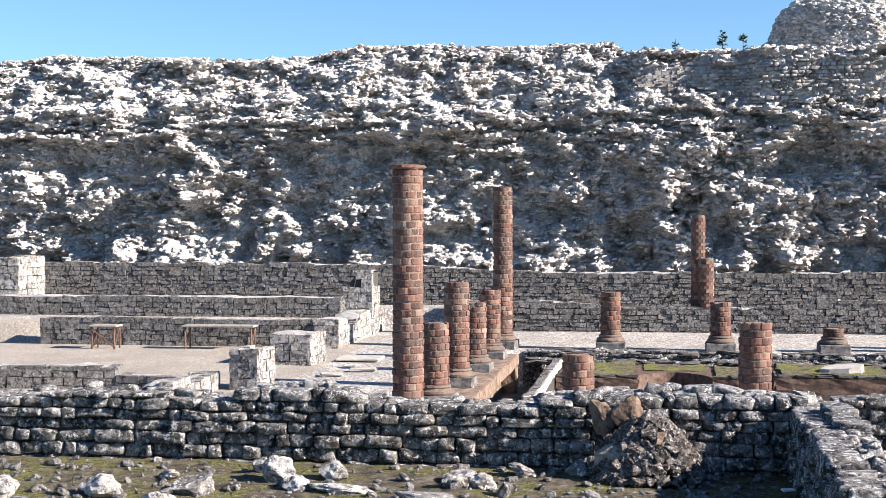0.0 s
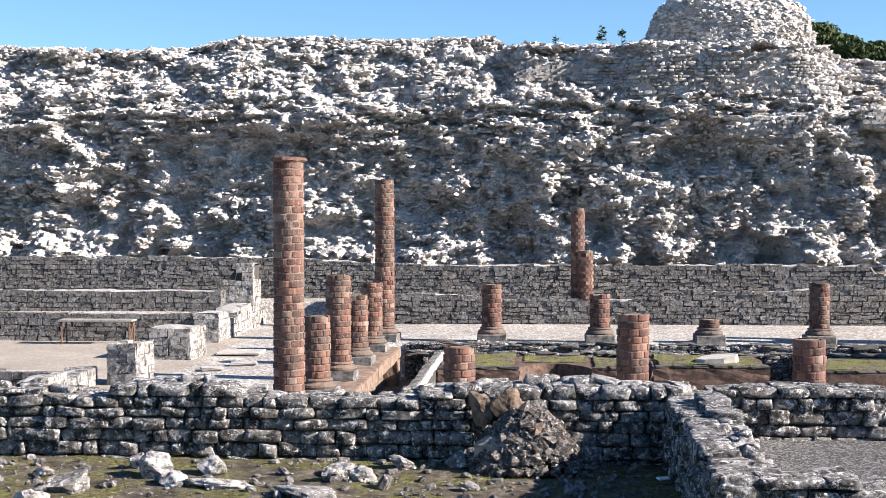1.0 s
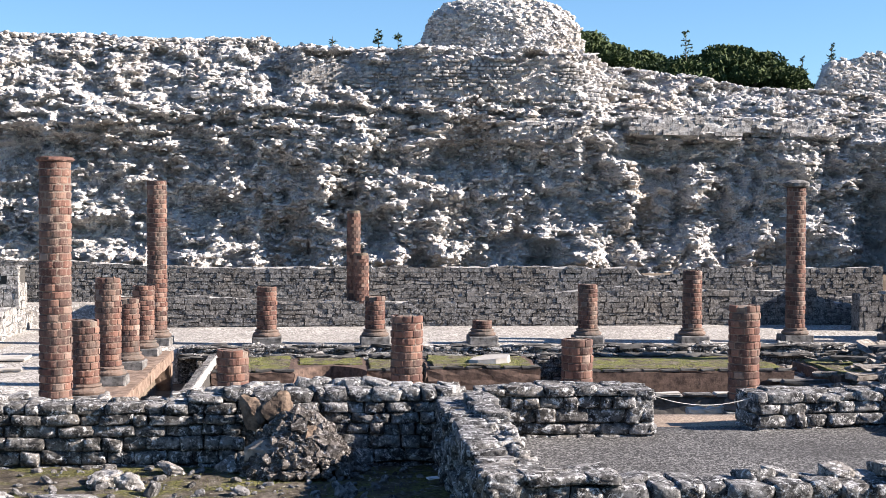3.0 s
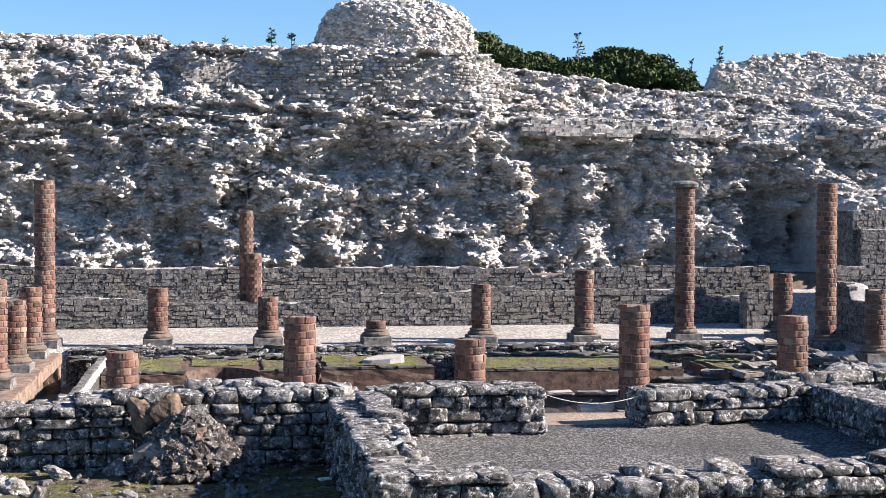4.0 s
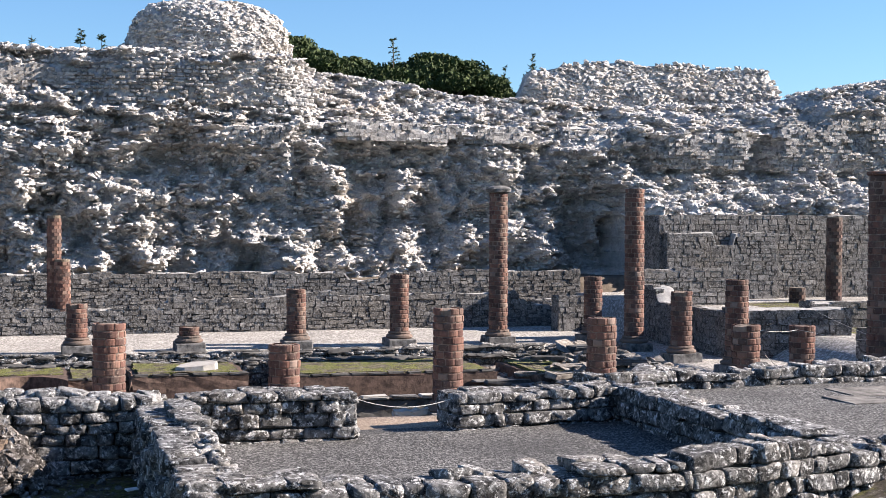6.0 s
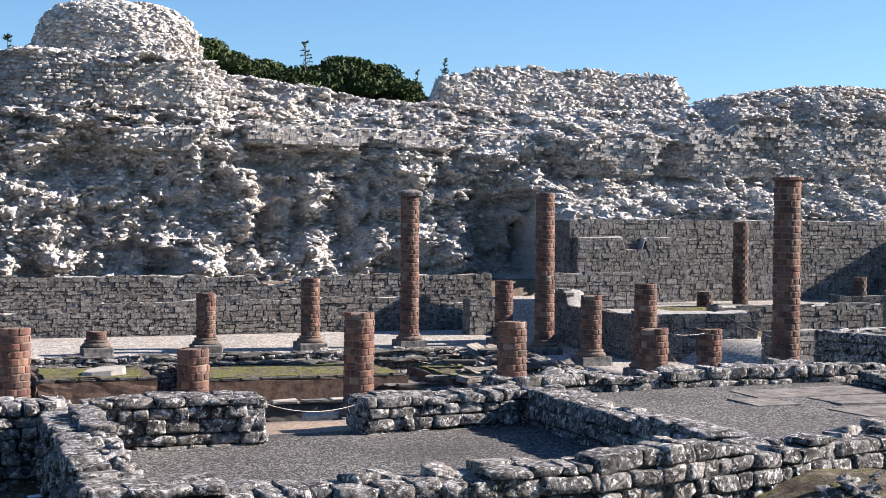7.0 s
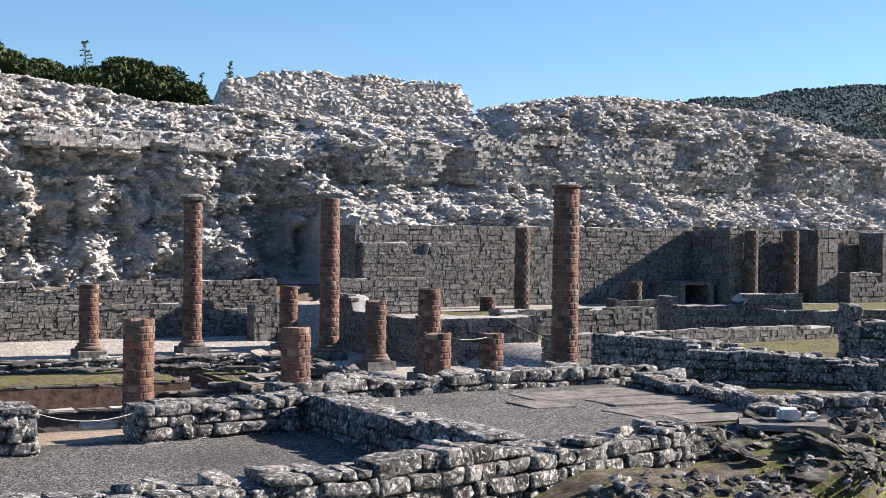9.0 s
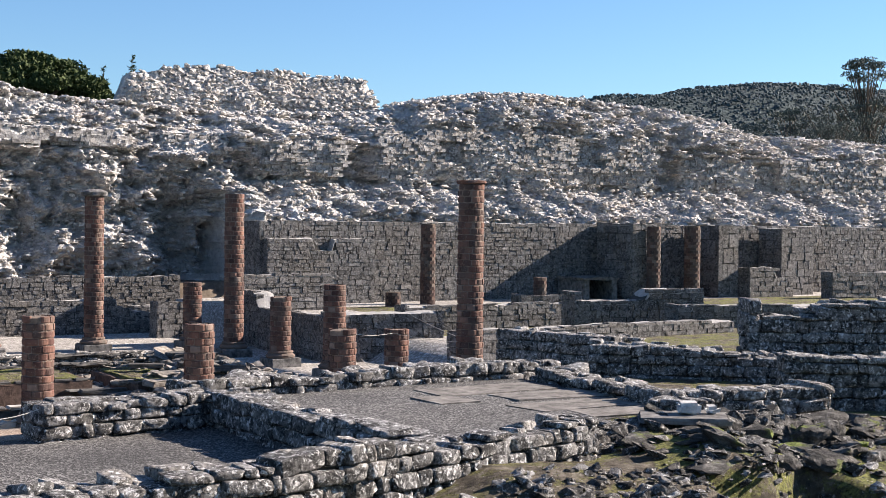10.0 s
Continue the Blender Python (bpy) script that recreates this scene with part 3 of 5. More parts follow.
# robbed hollows with smooth mortar backs: x, z, half width, half height, depth
HOLLOWS = [(0.42, 3.2, 0.3, 0.33, 0.6), (10.2, 4.5, 1.9, 0.33, 0.5), (-4.3, 6.0, 0.75, 0.35, 0.55), (-12.0, 2.1, 1.6, 0.7, 0.5), (-5.6, 1.9, 1.9, 0.6, 0.45), (5.6, 1.75, 1.0, 0.35, 0.4), (12.0, 4.6, 0.45, 0.5, 0.5), (9.05, 3.2, 0.7, 0.75, 0.45), (11.3, 3.1, 0.65, 1.0, 0.5), (15.5, 2.4, 1.0, 1.2, 1.3), (15.2, 3.6, 0.5, 0.4, 0.6), (14.6, 5.0, 0.5, 0.45, 0.4), (17.4, 4.8, 0.55, 0.45, 0.4), (21.3, 4.9, 0.55, 0.75, 0.45), (3.7, 4.3, 0.85, 0.4, 0.3), (-0.75, 2.8, 0.4, 1.2, 0.35), (-8.6, 4.4, 1.2, 0.35, 0.35), (-15.5, 4.0, 1.4, 0.4, 0.35), (1.3, 2.3, 0.45, 0.8, 0.3), (6.6, 3.4, 0.7, 0.7, 0.3), (12.9, 2.0, 0.6, 0.6, 0.35), (24.6, 5.2, 0.5, 0.35, 0.35), (30.0, 5.2, 0.6, 0.4, 0.45), (33.6, 4.9, 0.6, 0.5, 0.4), (38.5, 4.6, 0.7, 0.5, 0.5), (19.4, 5.4, 0.4, 0.2, 0.4), (2.3, 5.3, 0.3, 0.2, 0.4), (-2.4, 4.9, 0.5, 0.3, 0.4)]
# ragged ribs of rubble left between the hollows: x, foot, head, half width
RIBS = [(-18.0, 1.6, 3.5, 0.5), (-15.2, 1.2, 2.5, 0.45), (-14.0, 1.2, 2.7, 0.35), (-12.4, 1.2, 2.4, 0.4), (-11.1, 1.8, 2.6, 0.5), (-6.5, 2.4, 4.0, 0.45), (-3.6, 1.9, 2.7, 0.5), (-1.8, 1.5, 2.9, 0.35), (-0.2, 2.2, 4.2, 0.3), (1.9, 1.4, 3.3, 0.35), (3.2, 1.5, 3.4, 0.45), (5.3, 1.6, 2.7, 0.4), (7.0, 1.4, 3.0, 0.35), (8.2, 2.4, 4.2, 0.3), (10.1, 1.4, 4.0, 0.4), (11.8, 1.2, 2.6, 0.5), (13.4, 2.2, 4.4, 0.4), (14.2, 1.6, 3.6, 0.35), (16.4, 2.8, 4.6, 0.4)]


def rampart_top(x):
    return 2.89 + 1.045 * (np.interp(x / 1.05, TOP_X, TOP_Z) - 2.89) + 0.14 * (fbm(x * 1.6, 0.5, 51, 4) - 0.5)


def box_mask(x, z, x0, x1, z0, z1, soft=0.08):
    return smooth(x0 - soft, x0 + soft, x) * smooth(x1 + soft, x1 - soft, x) * smooth(z0 - soft, z0 + soft, z) * smooth(z1 + soft, z1 - soft, z)


def ragged(x, z):
    """The place moved about a little, in steps of a stone, so that borders run ragged."""
    row = np.floor(z / 0.13)
    return x + 0.55 * (vnoise(row * 0.77, np.floor(x * 2.3) * 0.9, 64) - 0.5), z + 0.3 * (vnoise(np.floor(x * 2.1) * 0.83, row * 0.2, 65) - 0.5)


def rampart_kept(x, z):
    """Where the coursed facing is still in place."""
    wx, wz = ragged(x, z)
    k = np.zeros_like(np.asarray(x, float))
    for x0, x1, z0, z1, _ in FACING:
        k = np.maximum(k, box_mask(wx, wz, x0, x1, z0, z1))
    return k


def rampart_hollow(x, z):
    wx, wz = ragged(x, z)
    h = np.zeros_like(np.asarray(x, float))
    for cx, cz, rx, rz, deep in HOLLOWS:
        h = np.maximum(h, deep * smooth(1.12, 0.9, np.maximum(np.abs(wx - cx) / rx, np.abs(wz - cz) / rz)))
    return h


def rampart_out(x, z):
    """How far the face stands out from the line of the wall, in metres."""
    wx = x + 0.5 * (fbm(x * 0.9, z * 0.9, 64, 3) - 0.5)
    wz = z + 0.4 * (fbm(x * 0.9, z * 0.9, 65, 3) - 0.5)
    kept = rampart_kept(x, z)
    rough = 1 - 0.9 * kept
    low = smooth(5.8, 4.6, z)
    out = (0.4 + 0.3 * smooth(8, 12, x)) * (fbm(x * 0.3, z * 0.45, 61, 3) - 0.5) * (1 - 0.6 * kept)
    out = out + rough * (1.05 + 0.6 * low) * np.clip(fbm(wx * 1.5, wz * (2.5 - 1.1 * low), 71, 4) - 0.48, -0.17, 0.24)
    out = out + rough * 0.42 * np.clip(fbm(wx * 0.5, wz * 2.6, 88, 3) - 0.5, -0.2, 0.22)
    out = out + rough * (1 - low) * 0.65 * np.clip(fbm(wx * 1.1, wz * 3.6, 83, 3) - 0.5, -0.2, 0.2)
    out = out - rough * 0.3 * smooth(0.5, 0.56, fbm(wx * 0.55, wz * 0.9, 91, 4)) * low * smooth(30, 20, x)
    out = out + (0.06 + 0.16 * smooth(0, 4, x)) * smooth(4.4, 4.7, z) * (1 - smooth(5.3, 6.0, z)) * (1 - 0.5 * smooth(16, 20, x))
    out = out + 0.5 * (1 - smooth(1.3, 2.4, z)) * smooth(0.4, 0.6, fbm(x * 0.6, 2.0, 95, 2))
    out = out + rough * 0.85 * np.clip(fbm(wx * 2.5, wz * 4.8, 73, 3) - 0.5, -0.14, 0.24)
    out = out + rough * 0.45 * np.clip(fbm(wx * 5.0, wz * 9.0, 75, 2) - 0.48, -0.16, 0.26)
    out = out + 1.5 * smooth(16.4, 17.0, x) * smooth(4.15, 2.9, z)
    for x0, x1, z0, z1, d in FACING:
        out = out + d * box_mask(x, z, x0, x1, z0, z1, 0.06)
    for cx, z0, z1, wide in RIBS:
        out = out + 0.32 * np.exp(-np.abs((wx - cx) / wide) ** 3) * smooth(z0 - 0.2, z0 + 0.2, wz) * smooth(z1 + 0.3, z1 - 0.3, wz)
    return out - (0.35 + 0.27 * smooth(-3, 1, x)) * rampart_hollow(x, z)


def rampart_face(x, z, top):
    y = FORT_Y - rampart_out(x, z)
    reach = 2.1 - 1.05 * smooth(14.5, 18, x)
    w = np.clip(1 - (top - z) / reach, 0, 1)
    w = np.clip(w + 0.35 * (fbm(x * 0.8, z * 2.6, 85, 3) - 0.5) * w, 0, 1)
    return y + 2.1 * w ** 1.25 * (1 - (0.5 + 0.4 * smooth(1.4, 2.8, x)) * smooth(-1.6, -0.4, x) * (1 - smooth(6.6, 8.2, x))) * (1 - 0.35 * smooth(20, 24, x))


def hull_template(seed):
    """A broken stone with flat faces and sharp edges, a unit box in size."""
    r = np.random.default_rng(seed)
    bm = bmesh.new()
    for p in r.uniform(-1, 1, (15, 3)):
        q = p / np.max(np.abs(p)) * r.uniform(0.8, 1.0)
        bm.verts.new(q * 0.5)
    bmesh.ops.convex_hull(bm, input=bm.verts[:])
    bmesh.ops.delete(bm, geom=[v for v in bm.verts if not v.link_faces], context="VERTS")
    bmesh.ops.triangulate(bm, faces=bm.faces[:])
    bm.verts.index_update()
    v, f = np.array([v.co[:] for v in bm.verts]), np.array([[q.index for q in g.verts] for g in bm.faces])
    bm.free()
    return v, f


HULLS = [hull_template(700 + i) for i in range(20)]


def joined_rubble(name, pos, size, rot, material):
    """Many broken stones as one mesh."""
    pos, size = np.asarray(pos, float), np.asarray(size, float)
    pick = rng.integers(0, len(HULLS), len(pos))
    m = turn(*np.asarray(rot, float).T)
    vs, fs, n0 = [], [], 0
    for k, (tv, tf) in enumerate(HULLS):
        idx = np.where(pick == k)[0]
        v = np.einsum("nij,nkj->nki", m[idx], tv[None] * size[idx][:, None, :]) + pos[idx][:, None, :]
        fs.append((tf[None] + n0 + (np.arange(len(idx)) * len(tv))[:, None, None]).reshape(-1, 3))
        vs.append(v.reshape(-1, 3))
        n0 += v.shape[0] * v.shape[1]
    return mesh_from(name, np.concatenate(vs), np.concatenate(fs), material, True)


def stuff(name, mesh, parent):
    ob = new(name, mesh)
    ob.parent = parent
    return tagged(ob, kind="stuff")


def build_rampart():
    root = empty("rampart", "ruined pale limestone rampart with eroded rubble face", "ancient wall", kind="structure")
    xs = np.concatenate([np.arange(-26, -20, 0.3), np.arange(-20, 47, 0.048), np.arange(47, 56, 0.3)])
    rows = 138
    t = np.linspace(0, 1, rows)
    gx = np.repeat(xs[None], rows, 0)
    top = rampart_top(gx)
    gz = 0.6 + t[:, None] * (top - 0.6)
    smoothed = 1 - 0.6 * np.maximum(rampart_kept(gx, gz), smooth(0.05, 0.3, rampart_hollow(gx, gz)))
    gy = rampart_face(gx, gz, top) + 0.02 - smoothed * (0.26 * (fbm(gx * 4.5, gz * 6, 14, 3) - 0.5) + 0.1 * (vnoise(gx * 11, gz * 14, 15) - 0.5))
    bx = np.repeat(xs[None], 4, 0)
    by = gy[-1][None] + np.array([0.6, 1.6, 2.6, 2.7])[:, None]
    bz = np.stack([top[-1] + 0.05 * vnoise(xs * 3, 1.0, 4), top[-1] - 0.1, top[-1] - 0.5, np.full(len(xs), 0.5)])
    gx, gy, gz = np.concatenate([gx, bx]), np.concatenate([gy, by]), np.concatenate([gz, bz])
    nx, ny = len(xs), rows + 4
    i, j = np.meshgrid(np.arange(nx - 1), np.arange(ny - 1))
    q = (j * nx + i).ravel()
    core = new("core", mesh_from("core", np.stack([gx, gy, gz], -1).reshape(-1, 3), np.stack([q, q + 1, q + nx + 1, q + nx], 1), M_CORE, True))
    core.parent = root
    # stones in rough courses
    pos, z = [], 0.9
    while z < 7.6:
        h = rng.uniform(0.065, 0.125)
        x = -21.5 + rng.uniform(0, 0.2)
        while x < 48:
            w = rng.uniform(0.1, 0.29)
            pos.append((x + w / 2, z + h / 2, h, w))
            x += w
        z += h
    q = np.array(pos)
    px, pz, hh, ww = q.T
    top = rampart_top(px)
    inside = pz < top + 0.02
    px, pz, hh, ww, top = px[inside], pz[inside], hh[inside], ww[inside], top[inside]
    n = len(px)
    kept = (rampart_kept(px, pz) * smooth(0.25, 0.5, top - pz) > 0.5) & (fbm(px * 1.1, pz * 1.7, 121, 3) > 0.41)
    hollow = smooth(0.08, 0.25, rampart_hollow(px, pz))
    py = rampart_face(px, pz, top)
    # what is not facing lies in broken courses: smaller, askew, some gone
    bare = smooth(0.5, 0.62, fbm(px * 0.8, pz * 0.8, 111, 3))
    gone = rng.uniform(0, 1, n) < np.where(kept, 0.13, 0.1 + 0.25 * bare + 0.22 * hollow)
    askew = np.where(kept, 0.13, 1.0)
    out = np.where(kept, rng.normal(0.0, 0.018, n), rng.gamma(1.1, 0.05, n) * (1 - 0.7 * hollow) - 0.02)
    grow = np.where(kept, rng.uniform(0.86, 1.0, n), rng.uniform(0.55, 1.15, n))
    size = np.stack([ww * grow, np.where(kept, 0.2, rng.uniform(0.12, 0.32, n)), hh * np.where(kept, 0.93, rng.uniform(0.6, 1.1, n))], 1)
    rot = rng.normal(0, 1, (n, 3)) * np.array([0.14, 0.12, 0.26]) * askew[:, None]
    P = np.stack([px, py - out + size[:, 1] * 0.2, pz + rng.normal(0, 0.03, n) * (askew > 0.5)], 1)
    P, size, rot, kept = P[~gone], size[~gone], rot[~gone], kept[~gone]
    first = np.zeros(len(P), bool)
    first[np.where((np.abs(P[:, 0] - 4.6) < 3.4) & (np.abs(P[:, 2] - 6.35) < 0.6) & kept)[0][:260]] = True
    stone_objects("stone", P[first], size[first], rot[first], COURSED_MESHES, root)
    rest = kept & ~first
    stuff("coursed_facing", joined_stones("coursed_facing", P[rest], size[rest], rot[rest], M_COURSED_I, SQUARED, True), root)
    stuff("rubble_facing", joined_rubble("rubble_facing", P[~kept], size[~kept], rot[~kept], M_FORT_I), root)
    # small broken pieces between them
    n = 6000
    cx, cz = rng.uniform(-20, 46, n), rng.uniform(1.1, 7.3, n)
    ct = rampart_top(cx)
    ok = (cz < ct) & (rampart_kept(cx, cz) < 0.3) & (rampart_hollow(cx, cz) < 0.1)
    cx, cz, ct = cx[ok], cz[ok], ct[ok]
    s = rng.uniform(0.05, 0.13, (len(cx), 1)) * np.array([1.25, 1.2, 0.75])
    stuff("broken_pieces", joined_rubble("broken_pieces", np.stack([cx, rampart_face(cx, cz, ct) - 0.03, cz], 1), s, rng.normal(0, 0.35, (len(cx), 3)), M_FORT_I), root)
    # loose stones along the crest
    n = 4200
    cx = rng.uniform(-21, 48, n)
    back = rng.uniform(-0.5, 1.8, n)
    ct = rampart_top(cx)
    cz = ct + 0.02 - 0.25 * np.clip(-back, 0, 1)
    cy = rampart_face(cx, ct, ct) + np.clip(back, -0.5, 2)
    s = rng.uniform(0.07, 0.2, (n, 3)) * np.array([1.3, 1.0, 0.5])
    stuff("crest_rubble", joined_rubble("crest_rubble", np.stack([cx, cy, cz], 1), s, rng.normal(0, 0.25, (n, 3)), M_FORT_I), root)


COURSED_MESHES = stone_meshes("stone", M_COURSED)
build_rampart()


def build_knob():
    """The drum of rubble that stands up on the rampart's crest."""
    root = empty("rampart_tower_stump", "rounded stump of pale rubble masonry on the rampart's crest", "tower ruin", kind="structure")
    cx, cy, rx, ry, z0, z1 = 5.14, 41.5, 2.24, 1.5, 6.7, 8.88

    def shell(a, t):
        """Angle a, and t from the foot (0) over the shoulder (0.72) to the middle of the top (1)."""
        side = np.clip(t / 0.72, 0, 1)
        over = np.clip((t - 0.72) / 0.28, 0, 1)
        shrink = np.where(t < 0.72, 0.93 + 0.09 * np.sin(side * math.pi * 0.8) - 0.05 * side ** 4, 0.932 * (1 - over) ** 0.5)
        z = z0 + (z1 - z0) * np.where(t < 0.72, 0.78 * side, 0.78 + 0.22 * np.sin(over * math.pi / 2) ** 0.8)
        rough = 0.22 * (fbm(a * 3.2 + 9, z * 2.4, 201, 4) - 0.5) + 0.08 * (fbm(a * 12 + 9, z * 7, 203, 2) - 0.5)
        k = shrink + rough * np.clip(shrink * 1.5, 0, 1)
        return cx + rx * k * np.cos(a), cy + ry * k * np.sin(a), z + 0.12 * (fbm(a * 4, t * 5, 204, 3) - 0.5) * over

    na, nt = 260, 70
    a, t = np.meshgrid(np.linspace(0, 2 * math.pi, na + 1)[:-1], np.linspace(0, 0.995, nt), indexing="ij")
    # the rubble mass closes on itself, so the noise is mirrored about the front
    x, y, z = shell(np.abs(a - math.pi), t)
    x, y = 2 * cx - x, np.where(a > math.pi, 2 * cy - y, y)
    v = np.stack([x, y, z], -1).reshape(-1, 3)
    i, j = np.meshgrid(np.arange(na), np.arange(nt - 1), indexing="ij")
    q, w = (i * nt + j).ravel(), (((i + 1) % na) * nt + j).ravel()
    core = new("core", mesh_from("core", v, np.stack([q, w, w + 1, q + 1], 1), M_CORE, True))
    core.parent = root
    n = 5200
    pick = rng.integers(0, len(v), n)
    P = v[pick] + rng.normal(0, 0.02, (n, 3))
    ang = np.arctan2((P[:, 1] - cy) / ry, (P[:, 0] - cx) / rx)
    s = rng.uniform(0.07, 0.19, (n, 1)) * rng.uniform(0.7, 1.2, (n, 3)) * np.array([1.25, 1.0, 0.6])
    rot = rng.normal(0, 0.2, (n, 3))
    rot[:, 2] += ang + math.pi / 2
    stuff("rubble_facing", joined_rubble("rubble_facing", P, s, rot, M_FORT_I), root)


build_knob()


def build_bastion():
    """A second block of the rampart, standing further back."""
    root = empty("rear_bastion", "pale eroded rubble bastion standing behind the rampart", "ancient wall", kind="structure")
    xs = np.arange(15.7, 25.25, 0.1)
    prof = np.interp(xs, [15.7, 16.0, 18, 21.7, 23, 24.7, 25.2], [6.6, 7.6, 7.88, 7.95, 7.82, 7.85, 6.9]) + 0.2 * (fbm(xs * 1.5, 0.2, 8) - 0.5)
    rows = 26
    gz = 4.0 + np.linspace(0, 1, rows)[:, None] * (prof - 4.0)[None]
    gx = np.repeat(xs[None], rows, 0)
    gy = 44 - 0.5 * (fbm(gx * 0.7, gz * 1.2, 18) - 0.5) + 0.35 * smooth(0.8, 0, prof[None] - gz)
    bx, by = np.repeat(xs[None], 2, 0), np.stack([gy[-1] + 0.7, gy[-1] + 0.8])
    bz = np.stack([prof - 0.1, np.full(len(xs), 3.0)])
    ax, ay, az = np.concatenate([gx, bx]), np.concatenate([gy, by]), np.concatenate([gz, bz])
    nx, ny = len(xs), rows + 2
    i, j = np.meshgrid(np.arange(nx - 1), np.arange(ny - 1))
    q = (j * nx + i).ravel()
    v = np.stack([ax, ay, az], -1).reshape(-1, 3)
    f = [tuple(r) for r in np.stack([q, q + 1, q + nx + 1, q + nx], 1)]
    f += [(k * nx, (k + 1) * nx, (ny - 1) * nx, (ny - 1) * nx) for k in range(ny - 2)]
    f = [r for r in f if len(set(r)) == 4]
    core = new("core", mesh_from("core", v, f, M_CORE))
    core.parent = root
    n = 3600
    k = rng.integers(0, rows, n), rng.integers(0, nx, n)
    P = np.stack([gx[k] + rng.uniform(-0.05, 0.05, n), gy[k] - 0.02, gz[k] + rng.uniform(-0.07, 0.07, n)], 1)
    s = rng.uniform(0.08, 0.26, (n, 3)) * np.array([1.2, 1.0, 0.6])
    stuff("rubble_facing", joined_rubble("rubble_facing", P, s, rng.normal(0, 0.25, (n, 3)), M_FORT_I), root)


build_bastion()

# ---- colonnade ----
BR, COURSE, PER = 0.213, 0.098, 9


def brick_mesh(seed, radius=BR, height=0.089, per=PER, deep=0.05):
    r = np.random.default_rng(seed)
    gap = 0.009 / radius
    half = math.pi / per - gap / 2
    v, f, seg = [], [], 4
    o = radius + r.uniform(-0.004, 0.006)
    for k in range(seg + 1):
        a = -half + 2 * half * k / seg
        worn = 0.006 if k in (0, seg) else 0.0
        for rad, z in ((o - deep, -height / 2), (o - 0.007 - worn, -height / 2), (o - worn, -height / 2 + 0.012), (o - worn + r.uniform(-0.003, 0.003), height / 2 - 0.012), (o - 0.008 - worn, height / 2), (o - deep, height / 2)):
            v.append((rad * math.cos(a), rad * math.sin(a), z + r.normal(0, 0.0012)))
    for k in range(seg):
        for j in range(5):
            p = k * 6 + j
            f.append((p, p + 6, p + 7, p + 1))
    me = bpy.data.meshes.new("brick")
    me.from_pydata(v, [], f + [(0, 1, 2, 3, 4, 5), tuple(seg * 6 + j for j in (5, 4, 3, 2, 1, 0))])
    me.materials.append(M_BRICK)
    me.update()
    return me


BRICKS = [brick_mesh(500 + i) for i in range(6)]


def lathe(name, profile, material, parent, at, n=28, wob=0.004, seed=1, label=""):
    """A turned solid about the vertical at the given place; profile: (radius, z) from below."""
    r = np.random.default_rng(seed)
    bm = bmesh.new()
    rings = []
    for rad, z in profile:
        rings.append([bm.verts.new((at[0] + (rad + r.normal(0, wob)) * math.cos(2 * math.pi * k / n), at[1] + (rad + r.normal(0, wob)) * math.sin(2 * math.pi * k / n), at[2] + z)) for k in range(n)])
    for lo, hi in zip(rings, rings[1:]):
        for k in range(n):
            bm.faces.new((lo[k], lo[(k + 1) % n], hi[(k + 1) % n], hi[k]))
    bm.faces.new(rings[0][::-1])
    bm.faces.new(rings[-1])
    return part(name, bm, material, parent, label)


def block(name, size, m, material, parent, label="", bevel=0.012, wob=0.006, seed=0):
    """A dressed block with worn edges."""
    r = np.random.default_rng(seed)
    bm = bmesh.new()
    bmesh.ops.create_cube(bm, size=1)
    bmesh.ops.scale(bm, vec=size, verts=bm.verts)
    bmesh.ops.bevel(bm, geom=bm.edges[:], offset=bevel, segments=1, affect="EDGES")
    for v in bm.verts:
        v.co += Vector(r.normal(0, wob, 3))
    bmesh.ops.transform(bm, matrix=m, verts=bm.verts)
    return part(name, bm, material, parent, label)


